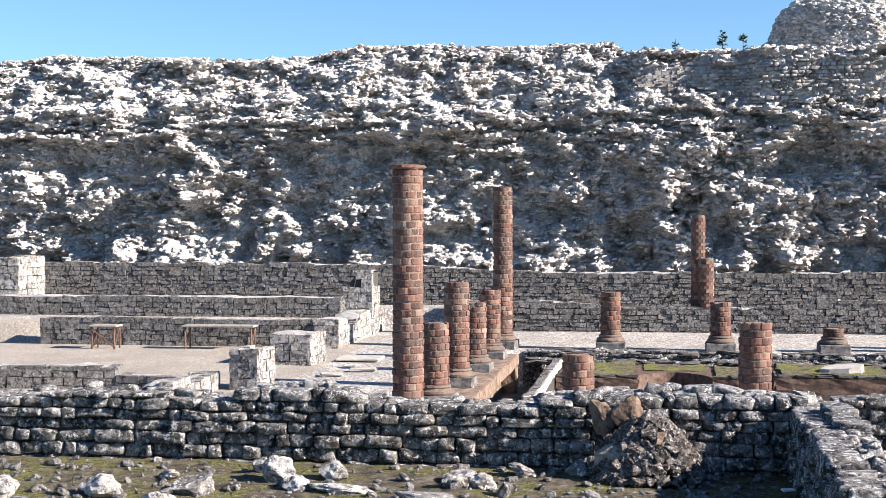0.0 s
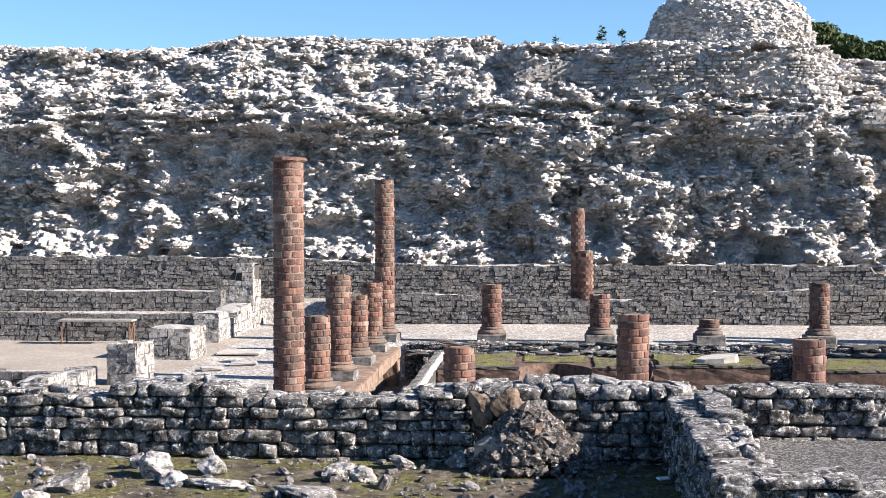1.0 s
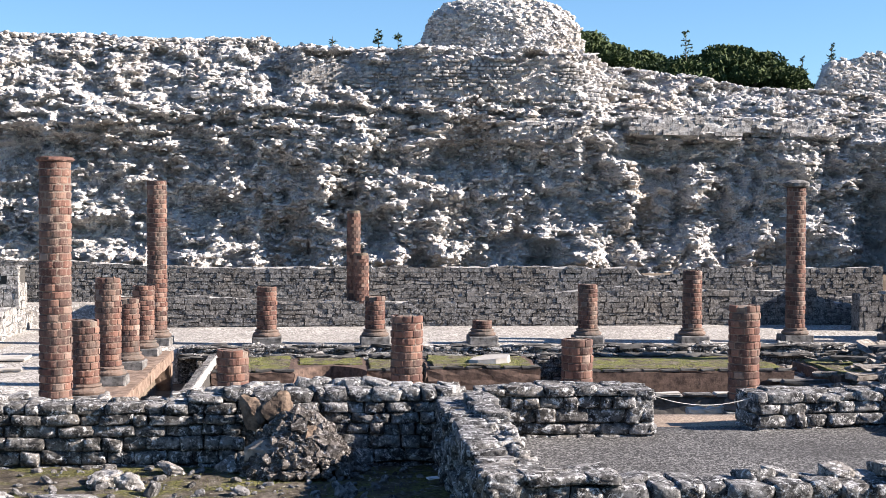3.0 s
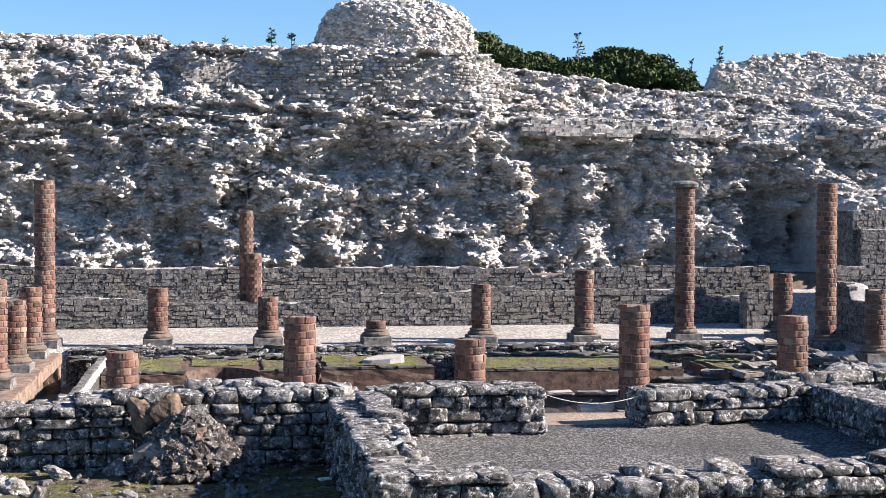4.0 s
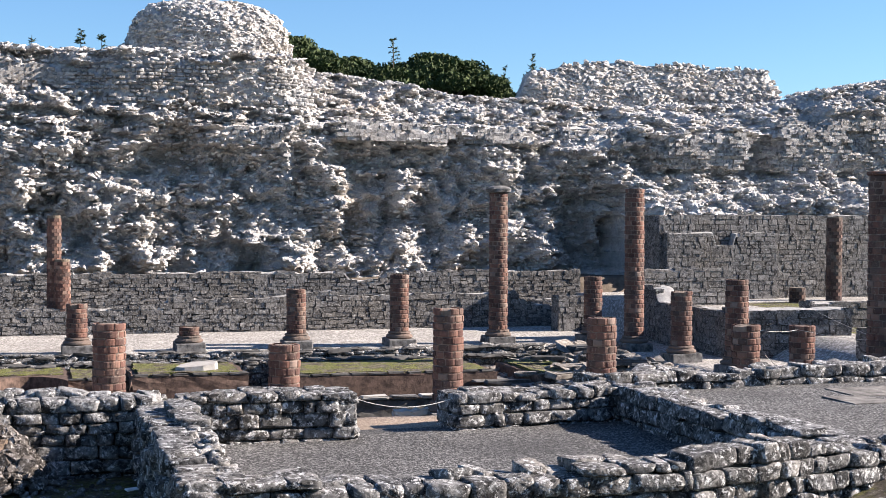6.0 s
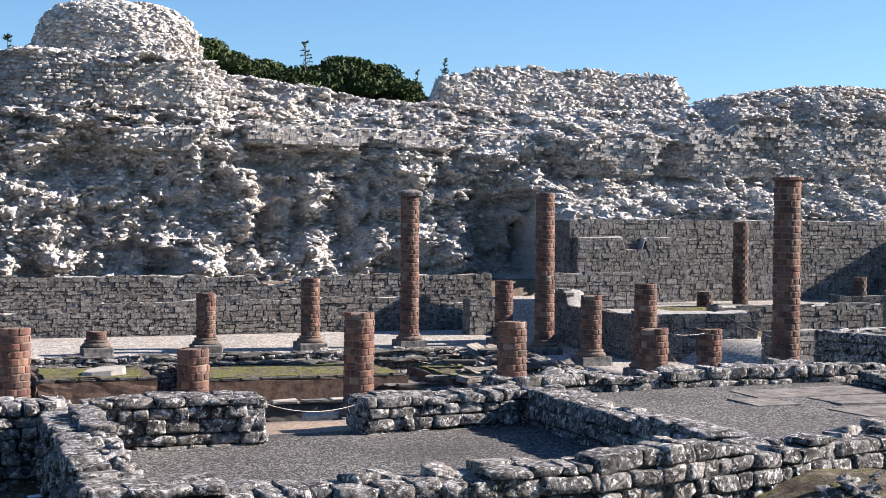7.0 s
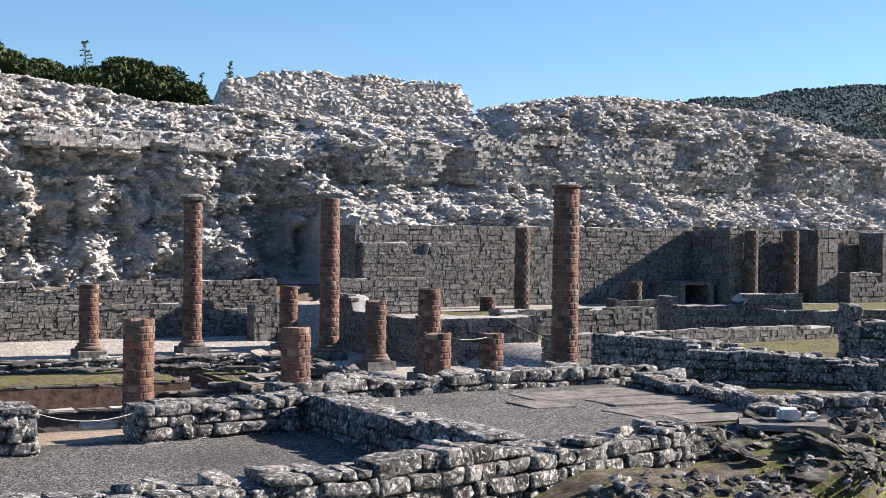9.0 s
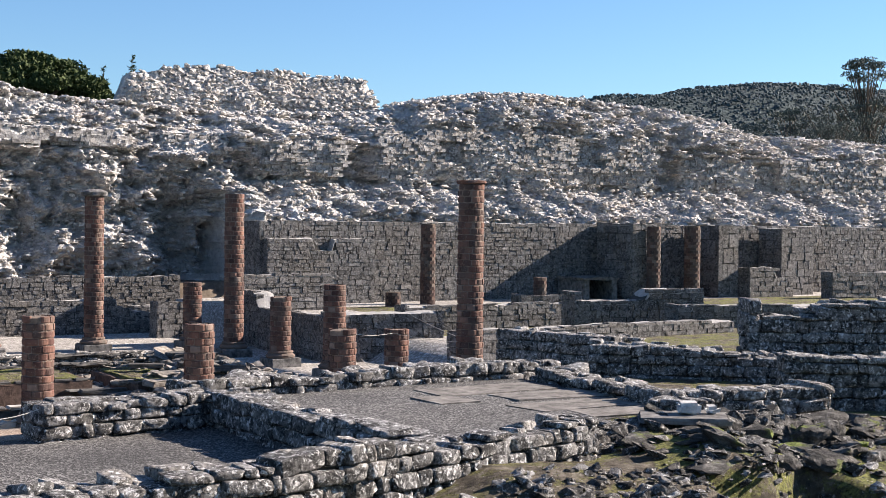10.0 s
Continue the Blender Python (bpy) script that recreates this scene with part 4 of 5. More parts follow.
def column(x, y, top, label, base=0.17, lean=(0.0, 0.0), cap="", seed=0, scale=1.0):
    root = empty("brick_column", label, "column", "columns of the colonnade", at=(x, y, 0))
    root.rotation_euler = (lean[0], lean[1], 0)
    r = np.random.default_rng(seed + 900)
    block("plinth", (0.62, 0.62, base + 0.06), pose(0, 0, (base - 0.06) / 2, 0, 0, r.normal(0, 1.5)), M_PLINTH, root, "worn grey stone plinth", 0.018, 0.008, seed)
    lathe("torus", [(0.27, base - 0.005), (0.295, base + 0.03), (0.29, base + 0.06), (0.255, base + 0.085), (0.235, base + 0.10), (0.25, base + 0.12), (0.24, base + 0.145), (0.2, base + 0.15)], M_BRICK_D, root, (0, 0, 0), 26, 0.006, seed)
    z0 = base + 0.15
    shaft = lathe("shaft", [(BR - 0.016, z0 - 0.02), (BR - 0.016, top - 0.03), (BR * 0.6, top - 0.012)], M_JOINT, root, (0, 0, 0), 24, 0.002, seed)
    n = max(1, int(round((top - z0) / COURSE)))
    ch = (top - z0) / n
    for k in range(n):
        start = r.uniform(0, 0.25) + (k % 2) * math.pi / PER
        taper = 1.0 - 0.05 * (z0 + k * ch) / 3.5
        for j in range(PER):
            if k == n - 1 and top < 2.5 and r.uniform() < 0.22:
                continue
            ob = new("brick", BRICKS[r.integers(0, len(BRICKS))])
            ob.parent = shaft
            push = 1.0 + r.normal(0, 0.008)
            ob.matrix_basis = Matrix.LocRotScale(Vector((0, 0, z0 + (k + 0.5) * ch)), Euler((r.normal(0, 0.006), r.normal(0, 0.006), start + 2 * math.pi * j / PER + r.normal(0, 0.012))), Vector((taper * push, taper * push, ch / COURSE * r.uniform(0.94, 1.03))))
    if cap:
        lathe("cap", [(BR * 0.9, top - 0.005), (BR + 0.06, top + 0.02), (BR + 0.08, top + 0.09), (BR + 0.03, top + 0.12), (BR * 0.6, top + 0.16)] if cap == "slab" else [(BR, top - 0.005), (BR + 0.025, top + 0.015), (BR + 0.02, top + 0.05), (BR * 0.7, top + 0.06)], M_PLINTH if cap == "slab" else M_BRICK_I, root, (0, 0, 0), 22, 0.014, seed)
    return root


TALL = "tall red-brown brick column standing on a stone plinth"
STUB = "broken red-brown brick column stump on a stone plinth"
COLUMNS = [
    (0, 0, 3.47, TALL, "brim"), (0, 1, 1.25, STUB, ""), (0, 2, 1.75, "half-height red-brown brick column on a stone plinth", ""), (0, 3, 1.28, STUB, ""), (0, 4, 1.37, STUB, ""), (0, 5, 3.43, TALL, ""),
    (1, 5, 1.22, STUB, ""), (2, 5, 1.02, STUB, ""), (3, 5, 0.5, "column base with two brick courses left on its plinth", ""), (4, 5, 1.27, STUB, ""), (5, 5, 1.56, STUB, ""), (6, 5, 3.36, "tall brick column with a worn stone slab on top", "slab"), (7, 5, 1.48, STUB, ""),
    (7, 4, 3.44, TALL, ""), (7, 3, 1.39, STUB, ""), (7, 2, 1.72, STUB, ""), (7, 1, 1.06, STUB, ""), (7, 0, 3.5, "tall brown brick column beside the raised platform", "brim"),
    (1, 0, 1.03, STUB, ""), (2, 0, 1.47, STUB, ""), (3, 0, 1.15, STUB, ""), (4, 0, 1.6, STUB, ""), (5, 0, 1.43, STUB, ""), (6, 0, 1.29, STUB, ""),
]
for n_, (i_, j_, top_, label_, cap_) in enumerate(COLUMNS):
    column(AX0 + STEP * i_, AY0 + STEP * j_, top_, label_, cap=cap_, seed=n_)

# ---- near walls ----
stone_wall("wall_foreground", "low wall of small weathered grey limestone blocks", (-7.5, 9.1), (0.8, 9.1), 0.4, 1.2, lambda s: 1.65 + 0.08 * smooth(6.4, 6.9, s) + 0.09 * smooth(4.5, 4.75, s) * smooth(5.35, 5.2, s), 0.078, 0.17, 300, ends="", rough=1.2)
stone_wall("wall_dividing", "low rough dividing wall with flat stones on top", (0.7, 9.5), (0.7, 6.45), 0.3, 1.2, 1.66, 0.08, 0.17, 260, ends="r", back=True, chip=0.55, rough=1.3)
stone_wall("wall_room_front", "low wall of large rounded grey limestone blocks", (0.7, 6.42), (3.2, 6.42), 0.33, 1.15, 1.63, 0.115, 0.18, 170, ends="l")
stone_wall("wall_room_front_east", "low wall of squared grey limestone blocks", (3.2, 6.42), (5.82, 7.2), 0.33, 1.15, lambda s: 1.66 - 0.07 * smooth(0.6, 2.3, s), 0.1, 0.17, 170, ends="r", rough=1.3)
stone_wall("wall_room_back", "short low wall of grey limestone beside a doorway", (1.0, 9.55), (2.22, 9.55), 0.36, 1.28, 1.62, 0.085, 0.19, 110, ends="r", back=True)
stone_wall("wall_room_back_east", "low wall of grey limestone beside a doorway", (3.0, 9.78), (4.4, 9.95), 0.36, 1.28, 1.57, 0.09, 0.19, 110, ends="l", back=True)
stone_wall("wall_beside_platform", "retaining wall with whitish patches beside the platform", (4.32, 10.1), (4.32, 7.0), 0.33, 1.28, 1.6, 0.1, 0.22, 140, ends="r")
stone_wall("wall_behind_platform", "low rubble kerb wall behind the platform", (4.3, 10.35), (8.0, 10.5), 0.32, 1.3, 1.61, 0.09, 0.2, 140, ends="l", rough=1.6)
stone_wall("wall_platform_east", "dark rubble wall at the edge of the platform", (7.62, 10.4), (7.25, 8.1), 0.35, 1.4, 1.58, 0.08, 0.16, 120, ends="r", rough=1.9)

# ---- walls behind the colonnade ----
stone_wall("wall_north_low", "long low wall of small squared limestone blocks", (-5.2, 34.5), (13.2, 34.7), 0.5, -0.02, lambda s: np.interp(s, [0, 2, 4.4, 6.5, 8.4, 8.6, 11.0, 12.6, 12.7, 14.8, 17.4, 17.5, 18.4], [0.7, 0.7, 0.58, 0.6, 0.64, 0.8, 0.8, 0.92, 0.8, 0.84, 0.88, 0.7, 0.5]), 0.11, 0.24, 110, far=True, rough=1.5)
stone_wall("wall_north_high", "long upper wall of small squared limestone blocks", (-20, 36.2), (14.6, 36.3), 0.5, 0.4, lambda s: 1.53 - 0.18 * smooth(13, 17, s) - 0.22 * smooth(28.0, 28.2, s) * smooth(29.2, 29.0, s), 0.11, 0.24, 110, far=True, rough=1.5)

# ---- trees ----


def needles(n, centre, radius, size, seed, up=0.3):
    """Many small blades in an uneven lump."""
    r = np.random.default_rng(seed)
    d = r.normal(0, 1, (n, 3))
    d /= np.linalg.norm(d, axis=1)[:, None]
    rad = r.uniform(0.55, 1.05, n) ** 0.6
    c = np.array(centre) + d * rad[:, None] * np.array(radius)
    a = r.normal(0, 1, (n, 3))
    a[:, 2] += up
    a /= np.linalg.norm(a, axis=1)[:, None]
    b = np.cross(a, r.normal(0, 1, (n, 3)))
    b /= np.linalg.norm(b, axis=1)[:, None]
    s = size * r.uniform(0.6, 1.4, n)[:, None]
    v = np.stack([c - a * s - b * s * 0.45, c + a * s - b * s * 0.3, c + a * s * 1.1 + b * s * 0.3, c - a * s + b * s * 0.45], 1)
    return v.reshape(-1, 3)


def tube(bm, p0, p1, r0, r1, n=7):
    p0, p1 = Vector(p0), Vector(p1)
    q = (p1 - p0).to_track_quat("Z", "Y")
    lo = [bm.verts.new(p0 + q @ Vector((r0 * math.cos(2 * math.pi * k / n), r0 * math.sin(2 * math.pi * k / n), 0))) for k in range(n)]
    hi = [bm.verts.new(p1 + q @ Vector((r1 * math.cos(2 * math.pi * k / n), r1 * math.sin(2 * math.pi * k / n), 0))) for k in range(n)]
    for k in range(n):
        bm.faces.new((lo[k], lo[(k + 1) % n], hi[(k + 1) % n], hi[k]))
    bm.faces.new(hi)
    bm.faces.new(lo[::-1])


def pine(x, y, zg, top, wide, seed, label="dark green umbrella pine behind the rampart", thick=2.2):
    r = np.random.default_rng(seed)
    root = empty("umbrella_pine", label, "tree", "pines behind the rampart", at=(x, y, zg))
    h = top - zg
    bm = bmesh.new()
    fork = h - thick * 1.3
    tube(bm, (0, 0, -0.3), (0.2, 0, fork), 0.32, 0.2, 9)
    for k in range(9):
        a = k * 2 * math.pi / 9 + r.uniform(-0.3, 0.3)
        tube(bm, (0.2, 0, fork - 0.2), (wide * 0.6 * math.cos(a), wide * 0.6 * math.sin(a), h - thick * 0.7), 0.13, 0.04, 6)
    part("trunk", bm, M_BARK, root)
    vs = []
    for k in range(70):
        a, q = r.uniform(0, 2 * math.pi), math.sqrt(r.uniform(0, 1))
        cx, cy = wide * q * math.cos(a), wide * q * math.sin(a)
        cz = h - 0.45 - thick * 0.72 * q ** 2.4 + r.normal(0, 0.12)
        s = r.uniform(0.6, 1.05)
        vs.append(needles(300, (cx, cy, cz), (s, s, s * 0.5), 0.1, seed * 100 + k))
    v = np.concatenate(vs)
    crown = new("crown", mesh_from("crown", v, np.arange(len(v)).reshape(-1, 4), M_PINE, True))
    crown.parent = root


def conifer(x, y, zg, top, wide, seed, label="thin dark conifer behind the rampart", low=0.3):
    r = np.random.default_rng(seed)
    root = empty("conifer", label, "tree", "conifers behind the rampart", at=(x, y, zg))
    h = top - zg
    bm = bmesh.new()
    tube(bm, (0, 0, -0.3), (0, 0, h), 0.14, 0.012, 7)
    vs = []
    for k in range(90):
        f = r.uniform(0, 1) ** 0.7
        z = h * (low + (1 - low) * f)
        a = r.uniform(0, 2 * math.pi)
        ln = (wide * (1 - f) + 0.12) * r.uniform(0.45, 1.2)
        d = np.array([math.cos(a), math.sin(a), r.uniform(-0.1, 0.5)])
        if k % 2 == 0:
            tube(bm, (0, 0, z), tuple(d * ln + np.array([0, 0, z])), 0.02, 0.006, 4)
        n = 14
        q = r.uniform(0.15, 1, n)[:, None]
        c = np.array([0, 0, z]) + d * ln * q
        g = d + r.normal(0, 0.55, (n, 3))
        g /= np.linalg.norm(g, axis=1)[:, None]
        s = np.cross(g, r.normal(0, 1, (n, 3)))
        s /= np.linalg.norm(s, axis=1)[:, None]
        s *= 0.022
        g = g * r.uniform(0.08, 0.2, n)[:, None]
        vs.append(np.stack([c - s, c + s, c + g + s * 0.3, c + g - s * 0.3], 1).reshape(-1, 3))
    part("trunk", bm, M_BARK, root)
    v = np.concatenate(vs)
    crown = new("crown", mesh_from("crown", v, np.arange(len(v)).reshape(-1, 4), M_FIR, True))
    crown.parent = root


for k_, (x_, y_, top_, w_) in enumerate([(13.5, 80, 12.9, 3.4), (17.3, 82, 12.0, 3.6), (20.2, 79, 11.2, 2.6), (23.3, 80, 12.1, 3.3), (26.0, 81, 10.9, 2.4)]):
    pine(x_, y_, ground_z(np.array(x_), np.array(y_)).item(), top_, w_, 20 + k_)
for k_, (x_, y_, top_, w_) in enumerate([(3.05, 80, 12.75, 1.5), (4.15, 80, 12.5, 1.2), (0.5, 80, 12.4, 0.25), (20.0, 78, 12.7, 1.7), (27.3, 80, 11.6, 0.8), (29.0, 80, 12.3, 1.4), (28.1, 79, 11.0, 0.9)]):
    conifer(x_, y_, ground_z(np.array(x_), np.array(y_)).item(), top_, w_, 40 + k_)

# ---- sunken court ----


def solid(name, size, centre, material, label="", category="", kind="", parent=None, bevel=0.02, wob=0.01, seed=0, cuts=6, rz=0.0):
    """A worn block or slab with uneven faces, as a thing or as a part."""
    r = np.random.default_rng(seed + 77)
    bm = bmesh.new()
    bmesh.ops.create_cube(bm, size=1)
    bmesh.ops.scale(bm, vec=size, verts=bm.verts)
    bmesh.ops.bevel(bm, geom=bm.edges[:], offset=bevel, segments=2, affect="EDGES")
    longest = max(size)
    if cuts:
        bmesh.ops.subdivide_edges(bm, edges=[e for e in bm.edges if e.calc_length() > longest * 0.25], cuts=cuts, use_grid_fill=True)
    for v in bm.verts:
        v.co += Vector(r.normal(0, wob, 3))
    bmesh.ops.transform(bm, matrix=pose(*centre, 0, 0, rz), verts=bm.verts)
    ob = part(name, bm, material, parent, "" if category else label)
    if category:
        tagged(ob, label, category, kind=kind)
    return ob


def span(name, x0, x1, y0, y1, z0, z1, material, **kw):
    return solid(name, (x1 - x0, y1 - y0, z1 - z0), ((x0 + x1) / 2, (y0 + y1) / 2, (z0 + z1) / 2), material, **kw)


edge_root = empty("stylobate_west", "stained concrete edge slab under the west columns", "stone edging", kind="structure")
for k_ in range(5):
    span("edge_slab", -4.05, -3.0, 19.1 + 1.95 * k_, 19.1 + 1.95 * (k_ + 1) - 0.012, -0.2, 0.025, M_CONC, parent=edge_root, bevel=0.015, wob=0.006, seed=k_)
span("pier", -3.32, -3.02, 28.5, 28.85, -0.8, -0.21, M_CONC, parent=edge_root, wob=0.006, cuts=2)
stone_wall("wall_court_north", "dark low stone edge of the sunken court", (-3.0, 29.5), (11.8, 29.5), 0.35, -0.78, -0.02, 0.09, 0.3, 60, ends="", rough=1.8)
stone_wall("wall_court_north_step", "dark stone step along the sunken court", (-2.6, 29.22), (11.6, 29.22), 0.3, -0.78, -0.17, 0.09, 0.34, 60, ends="", rough=2.0)
stone_wall("wall_court_east", "dark low stone edge of the sunken court", (11.6, 29.5), (11.6, 19.6), 0.4, -0.78, -0.02, 0.09, 0.3, 60, ends="", rough=2.2)
stone_wall("wall_court_east_step", "dark stone step along the sunken court", (11.2, 28.9), (11.0, 20.4), 0.4, -0.78, -0.2, 0.09, 0.3, 60, ends="", rough=2.5)


def bed(name, x0, x1, y0, y1, top, seed):
    """A garden bed: rendered walls with a mossy top."""
    root = empty(name, "garden bed with reddish rendered walls and mossy top", "garden bed")
    span("bed_wall", x0, x1, y0, y1, -0.85, top - 0.02, M_RENDER, parent=root, bevel=0.02, wob=0.012, seed=seed)
    span("moss_top", x0 + 0.12, x1 - 0.12, y0 + 0.12, y1 - 0.06, top - 0.06, top + 0.02, M_BEDMOSS, parent=root, bevel=0.02, wob=0.014, seed=seed + 1)
    n = int((x1 - x0) / 0.35)
    for k in range(n):
        w = (x1 - x0) / n
        solid("coping_slab", (w * rng.uniform(0.7, 0.97), 0.14, 0.035), (x0 + (k + 0.5) * w, y0 + 0.075, top + 0.004), M_DARKV, parent=root, bevel=0.006, wob=0.006, seed=seed + k, cuts=0, rz=rng.normal(0, 4))
    return root


bed("garden_bed", -2.1, -0.55, 26.6, 29.1, -0.16, 1)
bed("garden_bed", 0.75, 1.9, 27.0, 29.1, -0.2, 2)
bed("garden_bed", 1.9, 4.05, 26.5, 28.6, -0.1, 3)
bed("garden_bed", 4.9, 9.0, 26.7, 29.1, -0.2, 4)
bed("garden_bed", 9.6, 10.9, 25.9, 28.6, -0.22, 5)


def curved_bed():
    """The bed wall that curves inwards between two beds."""
    root = empty("curved_bed_wall", "curved reddish rendered garden bed wall", "garden bed")
    bm = bmesh.new()
    n, x0, x1 = 20, -0.6, 0.8
    cols = []
    for k in range(n + 1):
        f = k / n
        x = x0 + (x1 - x0) * f
        y = 26.75 + 0.9 * math.sin(math.pi * f) ** 0.6
        cols.append([bm.verts.new((x, yy, zz)) for yy, zz in ((y, -0.85), (y, -0.18), (29.1, -0.18), (29.1, -0.85))])
    for p, q in zip(cols, cols[1:]):
        for j in range(3):
            bm.faces.new((p[j], q[j], q[j + 1], p[j + 1]))
    bm.faces.new(cols[0][::-1])
    bm.faces.new(cols[-1])
    part("bed_wall", bm, M_RENDER, root)
    span("moss_top", -0.5, 0.75, 27.8, 29.0, -0.2, -0.165, M_BEDMOSS, parent=root, wob=0.012)


curved_bed()
stone_wall("wall_bed_kerb", "pale worn stone kerb beside the court channel", (-2.3, 29.0), (-2.3, 22.9), 0.22, -0.78, -0.1, 0.12, 0.3, 50, far=True, ends="r", category="kerb")
marble = empty("marble_fragment", "broken white marble slab lying on a garden bed", "stone fragment", at=(3.2, 27.3, -0.07))
bm_ = bmesh.new()
ring_ = [(-0.62, -0.1), (-0.4, -0.3), (0.1, -0.36), (0.42, -0.3), (0.55, 0.1), (0.4, 0.36), (-0.1, 0.42), (-0.45, 0.26)]
lo_ = [bm_.verts.new((x * 0.72, y * 0.8, -0.03)) for x, y in ring_]
hi_ = [bm_.verts.new((x * 0.68, y * 0.75, 0.05 + 0.06 * (x + 0.6) + 0.04 * y)) for x, y in ring_]
for k_ in range(len(ring_)):
    m_ = (k_ + 1) % len(ring_)
    bm_.faces.new((lo_[k_], lo_[m_], hi_[m_], hi_[k_]))
bm_.faces.new(hi_)
bm_.faces.new(lo_[::-1])
part("slab", bm_, M_SLAB, marble)

# slate-lined trough in front of the south columns
trough = empty("slate_trough", "dark slate-lined trough beside a brick column", "stone trough")
span("side_slab", 4.3, 6.1, 20.3, 20.42, -0.78, 0.16, M_DARKV, parent=trough, wob=0.008)
for k_ in range(4):
    span("rim_slab", 4.3 + 0.45 * k_, 4.72 + 0.45 * k_, 20.24, 20.46, 0.17, 0.215, M_SLAB if k_ % 2 else M_PLINTH, parent=trough, wob=0.008, cuts=0, seed=k_, rz=k_ * 1.5 - 2)
span("end_slab", 4.15, 4.28, 19.2, 20.42, -0.78, 0.2, M_DARKV, parent=trough, wob=0.008)
span("end_slab", 6.1, 6.2, 19.2, 20.42, -0.78, 0.16, M_DARKV, parent=trough, wob=0.008)
span("trough_floor", 4.28, 6.1, 19.2, 20.3, -0.78, -0.35, M_DARKV, parent=trough, wob=0.006)
span("front_slab", 4.62, 5.5, 18.72, 18.86, 0.0, 0.115, M_PLINTH, parent=trough, wob=0.01, rz=2)
span("front_slab", 4.85, 5.46, 18.76, 18.92, 0.12, 0.215, M_SLAB, parent=trough, wob=0.01, rz=2)
span("front_slab", 5.55, 6.1, 18.5, 18.65, 0.0, 0.17, M_PLINTH, parent=trough, wob=0.012, rz=-4)
span("stylobate_south", -3.0, 11.7, 18.45, 19.2, -0.2, 0.02, M_DARKV, label="dark worn stone sill under the south columns", category="stone edging", kind="structure", wob=0.008)

# loose slabs and rubble in the east part of the court
for k_ in range(44):
    x_, y_ = rng.uniform(8.7, 11.9), rng.uniform(20.6, 29.0)
    high_ = smooth(8.9, 11.4, x_).item()
    solid("fallen_slab", (rng.uniform(0.3, 0.95), rng.uniform(0.2, 0.45), rng.uniform(0.04, 0.12)), (x_, y_, -0.5 + 0.47 * high_ + rng.uniform(0, 0.14)), (M_DARKV, M_RUBBLE, M_PLINTH, M_DARKV)[k_ % 4], label="dark flat slab fallen into the court", category="stone slab", wob=0.014, seed=k_, cuts=0, rz=rng.uniform(-35, 35))
n_ = 900
x_, y_ = rng.uniform(8.4, 12.0, n_), rng.uniform(20.2, 29.3, n_)
s_ = rng.gamma(1.6, 0.05, n_) + 0.05
tagged(new("court_rubble", joined_rubble("court_rubble", np.stack([x_, y_, -0.6 + 0.6 * smooth(8.6, 11.6, x_) + rng.uniform(-0.05, 0.05, n_)], 1), np.stack([s_ * 1.6, s_ * 1.2, s_ * 0.5], 1), rng.normal(0, 0.25, (n_, 3)), M_RUBBLE)), "dark brown rubble sliding into the sunken court", "rubble", kind="stuff")
n_ = 420
x_ = rng.uniform(-2.9, 11.6, n_)
y_ = rng.choice([29.12, 29.3, 29.5, 29.75], n_) + rng.normal(0, 0.08, n_)
s_ = rng.gamma(1.6, 0.045, n_) + 0.05
tagged(new("edge_slabs", joined_rubble("edge_slabs", np.stack([x_, y_, np.where(y_ > 29.42, 0.0, -0.15) + rng.normal(0, 0.015, n_)], 1), np.stack([s_ * 2.2, s_ * 1.1, s_ * 0.35], 1), rng.normal(0, 0.05, (n_, 3)), M_DARKV)), "dark broken slabs along the court's north edge", "rubble", kind="stuff")

# ---- rooms on the west side ----
stone_wall("wall_west_front", "low wall of squared blocks behind the benches", (-13.7, 29.75), (-7.5, 29.75), 0.45, -0.02, 0.55, 0.13, 0.27, 90, far=True)
stone_wall("wall_west_middle", "low wall of squared limestone blocks", (-18.5, 32.3), (-7.5, 32.3), 0.5, 0.3, 0.9, 0.12, 0.25, 90, far=True)
stone_wall("wall_west_pier", "stepped limestone pier at a wall's end, coloured as sunlit", (-7.75, 33.6), (-7.02, 33.6), 0.9, 0.2, lambda s: 1.05 + 0.4 * smooth(0.3, 0.34, s), 0.17, 0.3, 60, far=True, pale=True)
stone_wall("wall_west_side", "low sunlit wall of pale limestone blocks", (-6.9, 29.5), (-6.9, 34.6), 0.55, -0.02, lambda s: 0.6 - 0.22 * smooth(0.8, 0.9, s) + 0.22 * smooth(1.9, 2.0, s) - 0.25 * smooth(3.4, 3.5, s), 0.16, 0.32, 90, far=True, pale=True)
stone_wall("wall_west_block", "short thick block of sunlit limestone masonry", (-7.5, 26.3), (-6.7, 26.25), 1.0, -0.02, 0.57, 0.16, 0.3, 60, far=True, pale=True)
stone_wall("wall_west_stub", "stub of limestone blocks coloured as sunlit", (-7.1, 22.45), (-6.6, 22.4), 0.75, -0.02, 0.63, 0.16, 0.26, 60, far=True, pale=True)
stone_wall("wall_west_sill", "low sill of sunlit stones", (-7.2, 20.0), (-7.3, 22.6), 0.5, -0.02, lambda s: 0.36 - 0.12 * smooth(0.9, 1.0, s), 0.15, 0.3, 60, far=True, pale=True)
stone_wall("wall_west_near", "low wall of dark limestone blocks", (-12.5, 21.9), (-9.0, 22.3), 0.5, -0.02, 0.36, 0.13, 0.3, 60, far=True)
stone_wall("wall_west_return", "low ragged row of stones", (-9.0, 22.3), (-7.4, 22.1), 0.45, -0.02, 0.2, 0.14, 0.3, 40, far=True)
